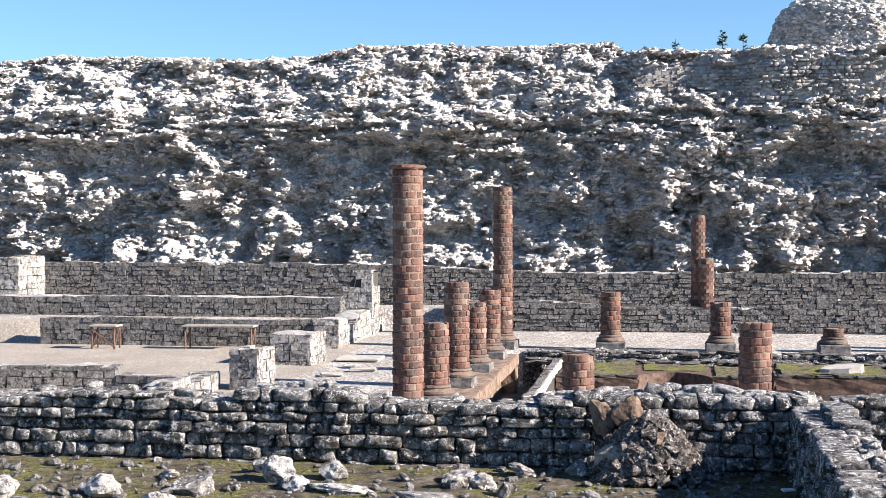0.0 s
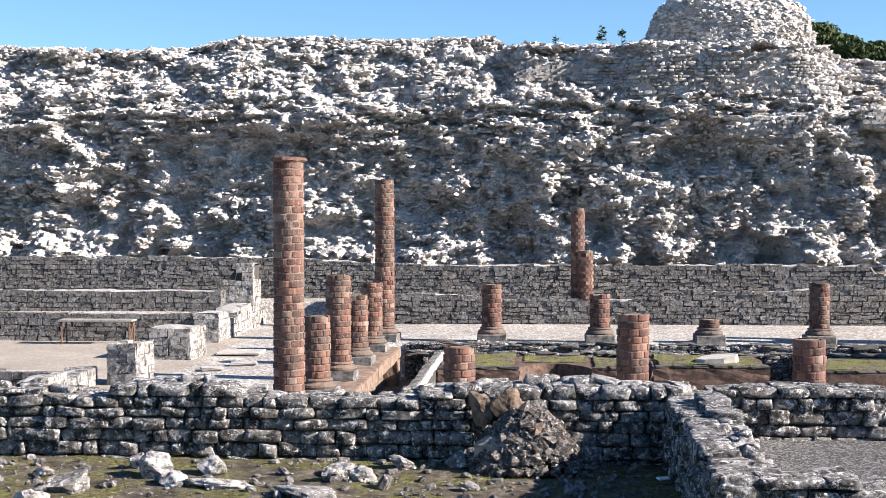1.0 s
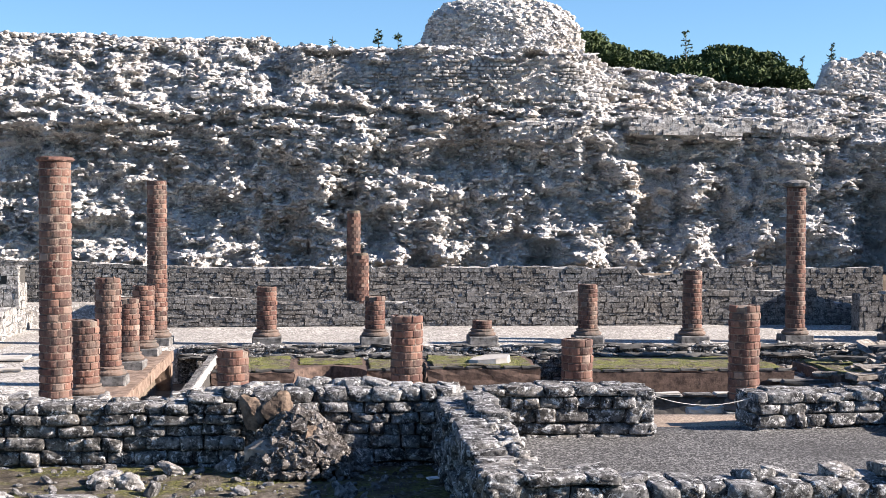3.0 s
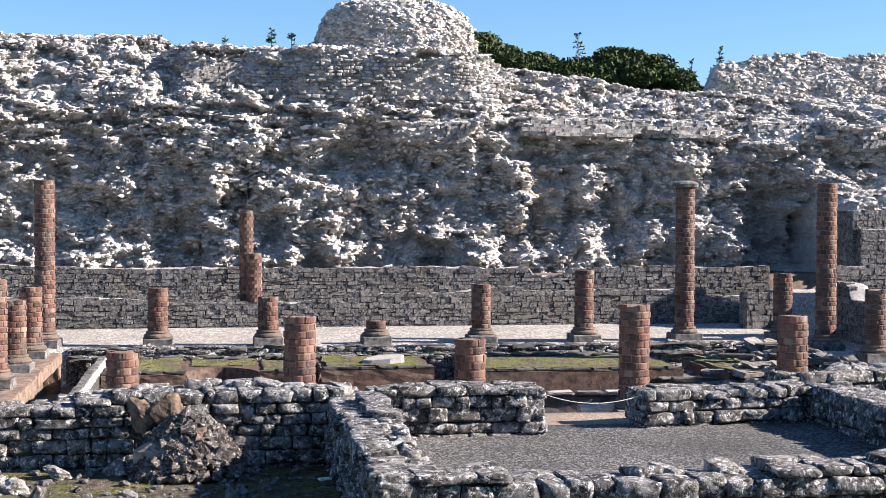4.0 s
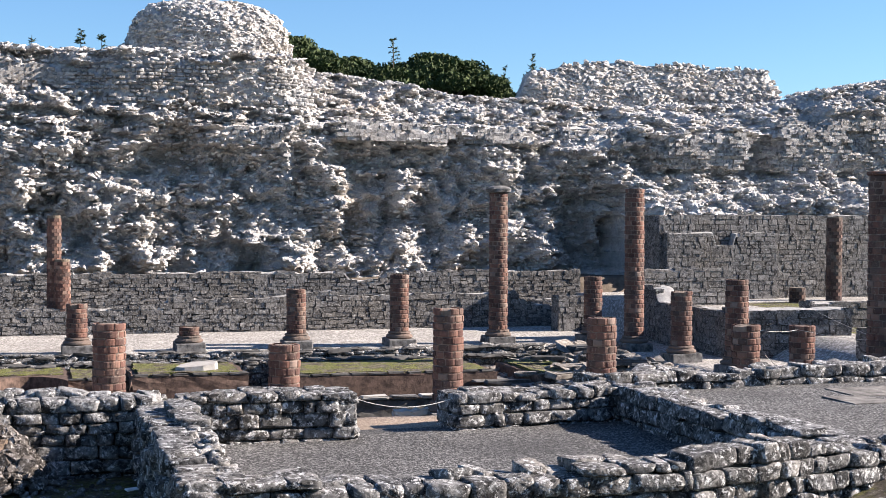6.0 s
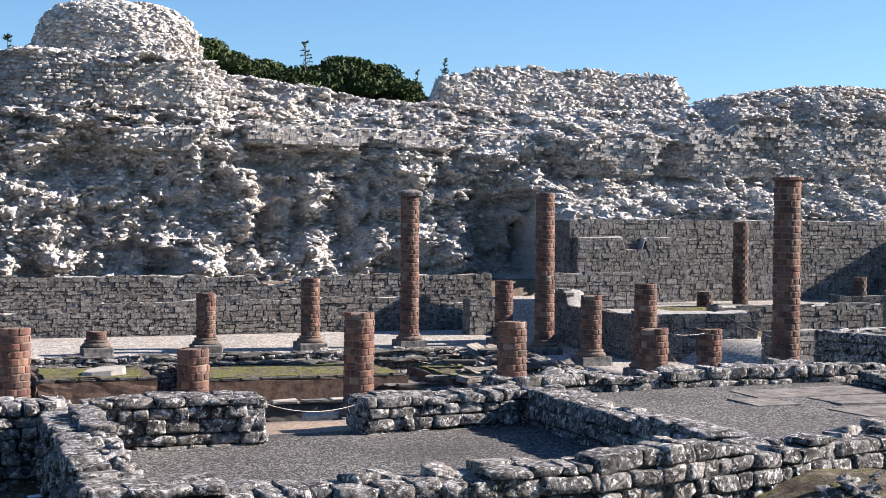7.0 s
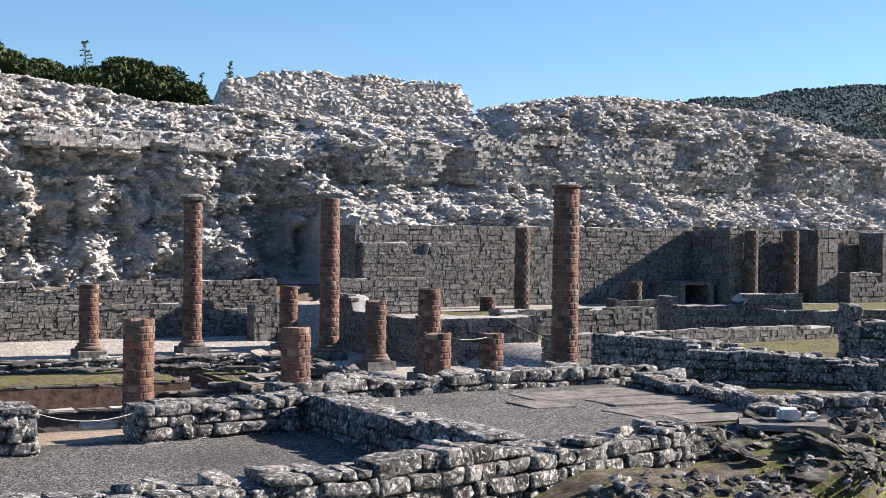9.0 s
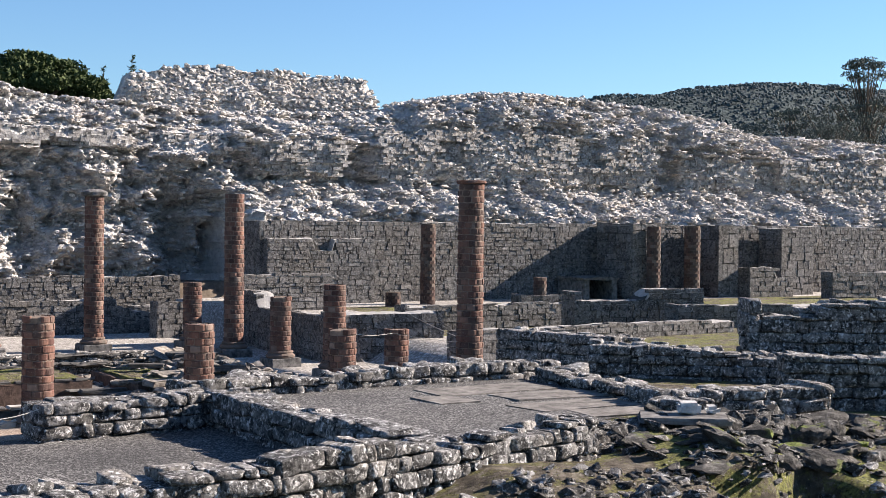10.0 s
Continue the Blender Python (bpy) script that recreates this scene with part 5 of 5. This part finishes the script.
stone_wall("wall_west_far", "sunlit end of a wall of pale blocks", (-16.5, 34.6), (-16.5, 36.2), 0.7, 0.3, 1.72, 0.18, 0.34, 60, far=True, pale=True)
for k_, (x_, y_, s_, w_) in enumerate([(-5.95, 27.3, 0.85, 0.7), (-5.5, 25.4, 0.5, 0.3), (-5.9, 24.6, 0.4, 0.35)]):
    solid("flat_slab", (s_, w_, 0.05), (x_, y_, 0.035), M_SLAB, label="flat pale slab lying on the gravel", category="stone slab", wob=0.008, seed=k_, cuts=0, rz=8 * k_)


def bench(x, y, length, label):
    root = empty("barrier_bench", label, "bench", at=(x, y, 0))
    for s in (-1, 1):
        for d in (-1, 1):
            bm = bmesh.new()
            tube(bm, (s * (length / 2 - 0.03), d * 0.16, 0), (s * (length / 2 - 0.03), d * 0.16, 0.47), 0.018, 0.018, 6)
            part("leg", bm, M_RUST, root)
        bm = bmesh.new()
        tube(bm, (s * (length / 2 - 0.03), -0.16, 0.03), (s * (length / 2 - 0.03), 0.16, 0.44), 0.012, 0.012, 6)
        part("brace", bm, M_RUST, root)
    if length < 1:
        for q in (-1, 1):
            bm = bmesh.new()
            tube(bm, (-q * length / 2, -0.17, 0.03), (q * length / 2, -0.17, 0.44), 0.014, 0.014, 6)
            part("brace", bm, M_RUST, root)
    block("top", (length + 0.06, 0.4, 0.04), pose(0, 0, 0.49), M_WOOD, root, "", 0.006, 0.002)


bench(-11.85, 28.95, 0.55, "small rusty iron stand with a wooden top")
bench(-9.4, 29.2, 1.5, "low weathered wooden bench on rusty legs")

# ---- rooms on the east side ----
stone_wall("wall_east_room", "low wall of squared blocks with flat capping stones", (13.7, 25.9), (16.2, 25.5), 0.6, -0.02, 0.98, 0.15, 0.3, 80, far=True)
stone_wall("wall_east_shaded", "low shaded wall of limestone blocks", (13.75, 31.2), (13.6, 25.9), 0.5, -0.02, lambda s: 1.25 - 0.35 * smooth(1.5, 1.9, s), 0.14, 0.27, 80, far=True)
stone_wall("wall_east_return", "wall of limestone blocks in front of the great wall", (13.9, 30.6), (16.2, 30.6), 0.6, 0.4, 1.6, 0.13, 0.27, 80, far=True)
stone_wall("wall_north_stub", "stub of small limestone blocks", (12.9, 35.2), (14.2, 35.2), 0.5, -0.02, 0.62, 0.12, 0.25, 50, far=True)
stone_wall("wall_north_quoin", "stub of large limestone blocks", (12.7, 33.0), (13.7, 33.0), 0.5, -0.02, 0.85, 0.15, 0.3, 50, far=True)
stone_wall("wall_great", "high wall of coursed squared limestone", (15.4, 33.0), (46, 33.0), 1.4, 0.4, 2.86, 0.112, 0.2, 200, far=True, rough=0.8)
stone_wall("wall_great_step", "lower facing of squared limestone", (15.5, 32.75), (18.6, 32.75), 0.4, 0.4, lambda s: 2.42 - 0.3 * smooth(1.3, 1.35, s) * smooth(1.9, 1.85, s), 0.112, 0.2, 80, far=True, rough=0.8)
stone_wall("wall_buttress", "projecting wall of large limestone blocks", (26.15, 32.95), (26.15, 31.3), 0.5, 0.4, 2.88, 0.22, 0.42, 60, far=True, rough=0.8)
stone_wall("wall_pier", "pier of large pale limestone blocks", (29.7, 31.6), (30.5, 31.6), 1.3, 0.4, 2.86, 0.42, 0.5, 40, far=True, rough=0.7)
stone_wall("wall_pier", "pier of coursed limestone blocks", (32.6, 31.9), (34.0, 31.9), 1.0, 0.4, 2.8, 0.2, 0.36, 50, far=True, rough=0.8)
stone_wall("wall_terrace_block", "block of squared limestone masonry", (20.4, 28.6), (21.7, 28.4), 0.6, 0.4, 1.08, 0.16, 0.3, 50, far=True)
stone_wall("wall_terrace_edge", "low wall of limestone blocks along the upper terrace", (16.3, 27.3), (24.5, 27.0), 0.5, 0.2, 1.0, 0.13, 0.27, 60, far=True)
stone_wall("wall_terrace_mid", "ragged wall of squared limestone", (18.6, 24.1), (21.6, 23.4), 0.7, 0.4, lambda s: 1.22 + 0.24 * smooth(1.6, 1.8, s), 0.13, 0.25, 80, far=True)
stone_wall("wall_terrace_south", "long low wall of small limestone blocks", (13.6, 20.6), (20.4, 21.2), 0.6, -0.02, 0.98, 0.11, 0.22, 90, far=True)
stone_wall("wall_channel", "long wall with a smooth capping ledge", (20.0, 22.4), (33, 18.6), 0.7, 0.4, 1.2, 0.12, 0.24, 100, far=True, rough=0.7)
stone_wall("wall_terrace_west", "dark wall of limestone blocks beside a column", (12.15, 17.6), (12.75, 15.6), 0.5, 0.3, 1.3, 0.15, 0.28, 90, ends="lr")
stone_wall("wall_terrace_near", "ragged dark wall of limestone blocks", (10.2, 12.9), (12.4, 11.0), 0.6, 1.0, lambda s: 1.5 - 0.05 * s, 0.11, 0.22, 120, rough=1.6)
stone_wall("wall_terrace_high", "wall of limestone blocks above the mossy terrace", (12.3, 12.5), (15.5, 10.4), 0.6, 1.0, lambda s: 1.8 + 0.18 * smooth(0.7, 0.9, s), 0.14, 0.27, 120, rough=1.4)
stone_wall("wall_terrace_dark", "dark shaded wall of limestone blocks", (10.3, 9.95), (12.4, 8.3), 0.5, 1.0, 1.6, 0.12, 0.24, 120)
stone_wall("wall_corner", "low wall of weathered blocks at the platform's corner", (7.3, 8.42), (8.9, 8.05), 0.4, 1.2, 1.575, 0.12, 0.2, 110, rough=1.3)


def plain_column(x, y, z0, top, radius, label, seed, bricks=M_BRICK_D):
    """A distant brick column with its courses joined."""
    root = empty("brick_column", label, "column", "columns of the outer rooms", at=(x, y, 0))
    n = int((top - z0) / 0.085)
    pos, size, rot = [], [], []
    for k in range(n):
        for j in range(10):
            a = 2 * math.pi * (j + 0.5 * (k % 2)) / 10
            pos.append(((radius - 0.05) * math.cos(a), (radius - 0.05) * math.sin(a), z0 + (k + 0.5) * 0.085))
            size.append((0.1, radius * 0.6, 0.08))
            rot.append((0, 0, a))
    ob = new("brickwork", joined_stones("brickwork", pos, size, rot, bricks, SQUARED, True))
    ob.parent = root
    tagged(ob, kind="stuff")
    lathe("core", [(radius - 0.015, z0 - 0.1), (radius - 0.015, top - 0.02)], M_EARTH, root, (0, 0, 0), 18, 0.001, seed)


plain_column(0.72, 35.0, 0.45, 2.83, 0.165, "slim tall brick column against the north wall", 1, M_BRICK_I)
plain_column(0.9, 34.75, 0.45, 1.8, 0.185, "slim brick column stump beside a taller one", 2, M_BRICK_I)
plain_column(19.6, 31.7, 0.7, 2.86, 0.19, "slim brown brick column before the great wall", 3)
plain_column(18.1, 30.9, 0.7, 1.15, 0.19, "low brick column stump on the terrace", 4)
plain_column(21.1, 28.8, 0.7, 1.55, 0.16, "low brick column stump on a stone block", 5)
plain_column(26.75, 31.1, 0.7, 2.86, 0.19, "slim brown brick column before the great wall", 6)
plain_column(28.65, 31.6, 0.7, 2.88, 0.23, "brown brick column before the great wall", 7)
plain_column(-4.9, 33.7, -0.02, 1.15, 0.17, "pale round stone and brick stump", 8)

niche = empty("wall_niche", "small dark masonry niche before the great wall", "niche")
span("jamb", 24.75, 24.95, 31.7, 32.95, 0.6, 1.32, M_PLINTH, parent=niche, wob=0.01, cuts=2)
span("jamb", 25.75, 25.95, 31.7, 32.95, 0.6, 1.32, M_PLINTH, parent=niche, wob=0.01, cuts=2)
span("lintel", 24.7, 26.0, 31.65, 32.95, 1.322, 1.38, M_PLINTH, parent=niche, wob=0.01, cuts=2)
stone_wall("wall_great_stub", "broken wall of coursed limestone by a pier", (30.6, 31.2), (32.4, 31.2), 0.5, 0.4, lambda s: 1.62 - 0.35 * smooth(1.0, 1.1, s), 0.15, 0.3, 40, far=True)
stone_wall("wall_great_stub", "long low wall of coursed limestone", (32.6, 29.8), (40, 29.2), 0.5, 0.4, 1.5, 0.15, 0.3, 40, far=True)

# ---- platform ----
for k_, (x_, y_, sx_, sy_, r_) in enumerate([(6.75, 9.85, 1.2, 0.5, 2), (7.0, 9.3, 0.95, 0.52, -3), (6.85, 8.75, 1.1, 0.5, 4), (6.85, 8.25, 0.7, 0.42, -6), (6.05, 9.4, 0.4, 0.5, 0), (7.3, 8.6, 0.3, 0.6, 3)]):
    solid("paving_slab", (sx_, sy_, 0.04), (x_, y_, 1.487), M_PAVE, label="large worn paving slab on the gravel platform", category="paving slab", wob=0.005, seed=k_, cuts=0, rz=r_)
solid("lying_slab", (0.62, 0.34, 0.06), (6.75, 7.42, 1.55), M_PLINTH, label="grey stone slab lying at the platform's edge", category="stone slab", wob=0.008, cuts=0, rz=-38)
solid("white_block", (0.15, 0.13, 0.085), (6.82, 7.45, 1.622), M_WHITE, label="small white stone block on a grey slab", category="stone block", wob=0.006, cuts=0, rz=-30)
solid("white_block", (0.09, 0.1, 0.06), (6.96, 7.37, 1.61), M_WHITE, label="small pale stone block on a grey slab", category="stone block", wob=0.006, cuts=0, rz=-20)

# ---- loose stones ----


def rock(x, y, size, z=None, label="weathered grey limestone rock on the mossy ground", name="loose_rock", rz=0.0, mesh=None, tilt=0.15):
    ob = new(name, mesh or ROCK_MESHES[rng.integers(0, len(ROCK_MESHES))])
    zz = ground_z(np.array(x), np.array(y)).item() if z is None else z
    ob.matrix_basis = Matrix.LocRotScale(Vector((x, y, zz + size[2] * 0.3)), Euler((rng.normal(0, tilt), rng.normal(0, tilt), rz)), Vector(size))
    return tagged(ob, label, "rock", "loose rocks")


for x_, y_, sx_, sy_, sz_ in [(-3.95, 7.75, 0.42, 0.3, 0.14), (-3.35, 7.9, 0.24, 0.2, 0.13), (-2.81, 8.05, 0.26, 0.2, 0.12), (-2.6, 8.7, 0.1, 0.1, 0.1), (-2.42, 8.45, 0.22, 0.2, 0.16), (-2.1, 8.5, 0.17, 0.16, 0.12), (-1.95, 8.15, 0.36, 0.2, 0.05), (-1.4, 7.9, 0.42, 0.24, 0.08), (-2.25, 8.2, 0.16, 0.14, 0.08), (-1.3, 8.55, 0.2, 0.16, 0.1), (-1.15, 8.4, 0.16, 0.14, 0.1), (-1.35, 8.4, 0.12, 0.12, 0.09), (-0.95, 8.85, 0.2, 0.14, 0.07), (-0.62, 8.85, 0.14, 0.12, 0.1), (-2.9, 7.7, 0.2, 0.18, 0.09), (-3.1, 8.4, 0.12, 0.1, 0.06)]:
    rock(x_, y_, (sx_, sy_, sz_), rz=rng.uniform(-0.5, 0.5))
# rubble heap fallen against the foreground wall
heap = empty("rubble_heap", "heap of grey and ochre rubble fallen against the wall", "rubble heap", at=(-0.2, 8.85, 1.25))
M_RUB_I = stone_mat("heap_rubble", (0.15, 0.133, 0.117), (0.026, 0.022, 0.019), (0.48, 0.45, 0.42), True, 0.8, 1.6)
mound_ = new("mound", rock_mesh(88, M_RUBBLE))
mound_.parent = heap
mound_.matrix_basis = Matrix.LocRotScale(Vector((0.02, 0.05, 0.1)), Euler((0, 0, 0.2)), Vector((0.55, 0.36, 0.4)))
n_ = 1700
a_, q_ = rng.uniform(0, 2 * math.pi, n_), rng.uniform(0, 1, n_) ** 0.55
s_ = (rng.gamma(1.6, 0.013, n_) + 0.018)[:, None] * np.array([1.2, 1.0, 0.8])
P_ = np.stack([0.02 + 0.38 * q_ * np.cos(a_), 0.25 * q_ * np.sin(a_), 0.36 * (1 - q_ ** 1.5) + 0.02], 1)
ob_ = new("loose_rubble", joined_rubble("loose_rubble", P_, s_, rng.uniform(-0.7, 0.7, (n_, 3)), M_RUB_I))
ob_.parent = heap
tagged(ob_, kind="stuff")
OCHRE_MESH = [rock_mesh(61, M_OCHRE)]
for p_, s_, r_ in (((-0.1, 0.1, 0.38), (0.2, 0.16, 0.2), (0.1, 0.5, 0.3)), ((0.1, -0.04, 0.2), (0.3, 0.24, 0.2), (0.4, -0.2, 0.9)), ((-0.26, 0.12, 0.36), (0.16, 0.16, 0.22), (0, -0.5, 0))):
    ob_ = new("ochre_stone", OCHRE_MESH[0])
    ob_.parent = heap
    ob_.matrix_basis = Matrix.LocRotScale(Vector(p_), Euler(r_), Vector(s_))
# rubble bank east of the platform
for k_ in range(46):
    x_ = rng.uniform(6.0, 9.6)
    y_ = rng.uniform(6.4, 7.5) + 0.12 * (x_ - 5.7)
    s_ = rng.uniform(0.08, 0.22)
    rock(x_, y_, (s_ * 1.7, s_ * 1.2, s_ * rng.uniform(0.25, 0.42)), label="dark mossy rock in the rubble bank", rz=rng.uniform(-1, 1), tilt=0.25, mesh=BANK_MESHES[k_ % 6])
for k_ in range(34):
    x_ = rng.uniform(6.0, 7.9)
    y_ = rng.uniform(7.2, 7.55) - 0.1 * (x_ - 6)
    s_ = rng.uniform(0.1, 0.22)
    rock(x_ + 0.1, y_ + 0.1, (s_ * 1.3, s_, s_ * 0.8), z=1.27 + rng.uniform(0, 0.1), label="dark rubble stone under the platform's edge", rz=rng.uniform(-1, 1), tilt=0.3, mesh=BANK_MESHES[k_ % 6])
n_ = 520
bx_ = rng.uniform(5.95, 9.8, n_)
by_ = rng.uniform(6.3, 7.75, n_) + 0.1 * (bx_ - 5.9)
bs_ = rng.gamma(1.6, 0.022, n_) + 0.02
bz_ = ground_z(bx_, by_) + bs_ * 0.12
M_BANK_I = stone_mat("bank_rubble", (0.11, 0.106, 0.096), (0.016, 0.015, 0.014), (0.45, 0.435, 0.4), True, 0.95)
tagged(new("bank_rubble", joined_rubble("bank_rubble", np.stack([bx_, by_, bz_], 1), np.stack([bs_ * 1.7, bs_ * 1.3, bs_ * 0.6], 1), rng.normal(0, 0.22, (n_, 3)), M_BANK_I)), "dark crusted rubble in the mossy bank", "rubble", kind="stuff")
n_ = 420
ex_ = rng.uniform(5.75, 7.75, n_)
ey_ = rng.uniform(7.2, 7.62, n_)
es_ = rng.gamma(2.0, 0.024, n_) + 0.04
ez_ = 1.3 + 0.2 * smooth(7.15, 7.5, ey_) - es_ * 0.15 + rng.normal(0, 0.015, n_)
tagged(new("edge_rubble", joined_rubble("edge_rubble", np.stack([ex_, ey_, ez_], 1), np.stack([es_ * 1.5, es_ * 1.1, es_ * 0.8], 1), rng.normal(0, 0.22, (n_, 3)), M_BANK_I)), "dark crusted rubble along the platform's edge", "rubble", kind="stuff")
n_ = 620
ex_ = rng.uniform(4.0, 7.2, n_)
ey_ = rng.uniform(5.2, 6.3, n_) + 0.22 * (ex_ - 4.0)
es_ = np.minimum(rng.gamma(1.5, 0.018, n_) + 0.02, 0.09)
tagged(new("dark_crumbs", joined_rubble("dark_crumbs", np.stack([ex_, ey_, ground_z(ex_, ey_) + es_ * 0.08], 1), np.stack([es_ * 1.6, es_ * 1.3, es_ * 0.6], 1), rng.normal(0, 0.25, (n_, 3)), M_BANK_I)), "dark crusted stones on the mossy bank", "rubble", kind="stuff")
n_ = 130
ex_ = rng.uniform(4.2, 8.6, n_)
ey_ = rng.uniform(5.3, 6.5, n_) + 0.18 * (ex_ - 4.2)
es_ = np.minimum(rng.gamma(1.6, 0.024, n_) + 0.025, 0.1)
tagged(new("scattered_stones", joined_rubble("scattered_stones", np.stack([ex_, ey_, ground_z(ex_, ey_) + es_ * 0.1], 1), np.stack([es_ * 1.5, es_ * 1.2, es_ * 0.6], 1), rng.normal(0, 0.3, (n_, 3)), M_HEAD_I)), "pale broken stones scattered in the mossy bank", "rubble", kind="stuff")
# pebbles, too many to count
n_ = 900
m_ = 420
px_ = np.concatenate([rng.uniform(-5.5, 0.6, n_), rng.uniform(4.5, 8.5, m_)])
py_ = np.concatenate([rng.uniform(6.8, 9.0, n_), rng.uniform(5.2, 6.6, m_)])
ok_ = ~((px_ > 4.2) & (py_ > 6.4 + 0.3 * (px_ - 3.2)) & (px_ < 6.3))
px_, py_ = px_[ok_], py_[ok_]
ps_ = rng.gamma(1.5, 0.012, len(px_)) + 0.009
tagged(new("pebbles", joined_stones("pebbles", np.stack([px_, py_, ground_z(px_, py_) + ps_ * 0.2], 1), np.stack([ps_ * 1.3, ps_, ps_ * 0.6], 1), rng.normal(0, 0.5, (len(px_), 3)), M_FAR_I, ROCKS, True)), "small pale stones scattered on mossy ground", "pebbles", kind="stuff")
# short grass and weeds
n_ = 16000
gx_ = np.concatenate([rng.uniform(-6, 0.6, n_ // 2), rng.uniform(4.0, 11, n_ // 2)])
gy_ = np.concatenate([rng.uniform(6.6, 9.0, n_ // 2), rng.uniform(5.0, 8.2, n_ // 2)])
ok_ = (fbm(gx_ * 1.6, gy_ * 1.6, 7, 3) > 0.5) & ~((gx_ > 3.0) & (gy_ > 6.3 + 0.3 * (gx_ - 3.2)) & (gx_ < 6.3))
gx_, gy_ = gx_[ok_], gy_[ok_]
gz_ = ground_z(gx_, gy_)
h_, w_ = rng.uniform(0.006, 0.02, len(gx_)), rng.uniform(0.002, 0.005, len(gx_))
a_, l_ = rng.uniform(0, 2 * math.pi, len(gx_)), rng.normal(0, 0.009, (2, len(gx_)))
base_ = np.stack([gx_, gy_, gz_ - 0.003], 1)
side_ = np.stack([np.cos(a_) * w_, np.sin(a_) * w_, 0 * w_], 1)
tip_ = base_ + np.stack([l_[0], l_[1], h_], 1)
tri_ = np.stack([base_ - side_, base_ + side_, tip_], 1).reshape(-1, 3)
M_GRASS = leaf_mat("short_grass", (0.08, 0.1, 0.02), (0.2, 0.2, 0.06))
tagged(new("grass", mesh_from("grass", tri_, np.arange(len(tri_)).reshape(-1, 3), M_GRASS, True)), "short yellow-green grass and moss tufts", "grass", kind="stuff")
paper = solid("paper_scrap", (0.07, 0.05, 0.006), (0.62, 8.4, 1.29), M_PAPER, label="white scrap of paper on shaded ground", category="litter", wob=0.004, cuts=0, bevel=0.002, rz=20)


def rope(points, sag, label):
    root = empty("rope", label, "rope")
    bm, rings = bmesh.new(), []
    for a, b in zip(points, points[1:]):
        a, b = Vector(a), Vector(b)
        for k in range(13):
            if k or not rings:
                f = k / 12
                p = a.lerp(b, f) - Vector((0, 0, sag * 4 * f * (1 - f)))
                side = Vector((b.y - a.y, a.x - b.x, 0)).normalized()
                rings.append([bm.verts.new(p + 0.003 * (side * math.cos(j * math.pi / 3) + Vector((0, 0, math.sin(j * math.pi / 3))))) for j in range(6)])
    for lo, hi in zip(rings, rings[1:]):
        for j in range(6):
            bm.faces.new((lo[j], lo[(j + 1) % 6], hi[(j + 1) % 6], hi[j]))
    part("strand", bm, M_ROPE, root)


rope([(2.15, 9.6, 1.64), (3.05, 9.85, 1.58)], 0.085, "pale rope sagging across the doorway")
rope([(10.4, 18.82, 1.2), (12.3, 20.95, 1.0), (12.6, 18.9, 0.98), (15.2, 25.3, 1.0)], 0.03, "pale rope strung between the columns")
rope([(10.4, 18.62, 0.85), (12.4, 20.85, 0.3)], 0.12, "pale rope strung between the columns")

# ---- distant trees on the hill ----


def far_tree(x, y, h, w, seed, label):
    r = np.random.default_rng(seed)
    zg = ground_z(np.array(x), np.array(y)).item()
    root = empty("distant_tree", label, "tree", "distant trees", at=(x, y, zg))
    bm = bmesh.new()
    tube(bm, (0, 0, -0.5), (0.3, 0, h * 0.55), h * 0.02, h * 0.012, 7)
    vs = []
    for k in range(46):
        a, q = r.uniform(0, 2 * math.pi), r.uniform(0.1, 1)
        up = r.uniform(0, 1) ** 0.8
        wide = 0.8 + 0.5 * math.sin(math.pi * up)
        p = (w * q * math.cos(a) * wide, w * q * math.sin(a) * wide, h * (0.52 + 0.45 * up))
        tube(bm, (0.2, 0, h * (0.28 + 0.3 * up)), p, h * 0.006, h * 0.002, 5)
        vs.append(needles(110, p, (w * 0.24, w * 0.24, w * 0.1), h * 0.0065, seed * 50 + k))
    part("trunk", bm, M_BARK, root)
    v = np.concatenate(vs)
    crown = new("crown", mesh_from("crown", v, np.arange(len(v)).reshape(-1, 4), M_EUC, True))
    crown.parent = root


for k_, (x_, y_, h_, w_) in enumerate([(110, 97, 16.5, 3.3), (104, 101, 11.5, 2.8), (112, 103, 12.5, 3.4), (96, 100, 9.6, 3.2), (100, 92, 9.5, 3.4), (88, 101, 8.4, 2.8), (106, 93, 11, 3.6), (80, 102, 7.4, 2.6)]):
    far_tree(x_, y_, h_, w_, 70 + k_, "tall open-crowned tree before the wooded hill")


def far_wood():
    """The wood on the far hills: thousands of crowns as one mesh."""
    n = 15000
    x, y = rng.uniform(380, 840, n), rng.uniform(470, 690, n)
    z = ground_z(x, y)
    s = rng.uniform(0.8, 1.7, n)
    thin = fbm(x / 40, y / 40, 12, 3) > 0.24
    x, y, z, s = x[thin], y[thin], z[thin], s[thin]
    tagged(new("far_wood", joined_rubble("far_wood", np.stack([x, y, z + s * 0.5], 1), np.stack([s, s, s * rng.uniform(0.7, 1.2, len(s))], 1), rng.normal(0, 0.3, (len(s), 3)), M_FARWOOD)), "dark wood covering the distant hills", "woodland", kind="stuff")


far_wood()
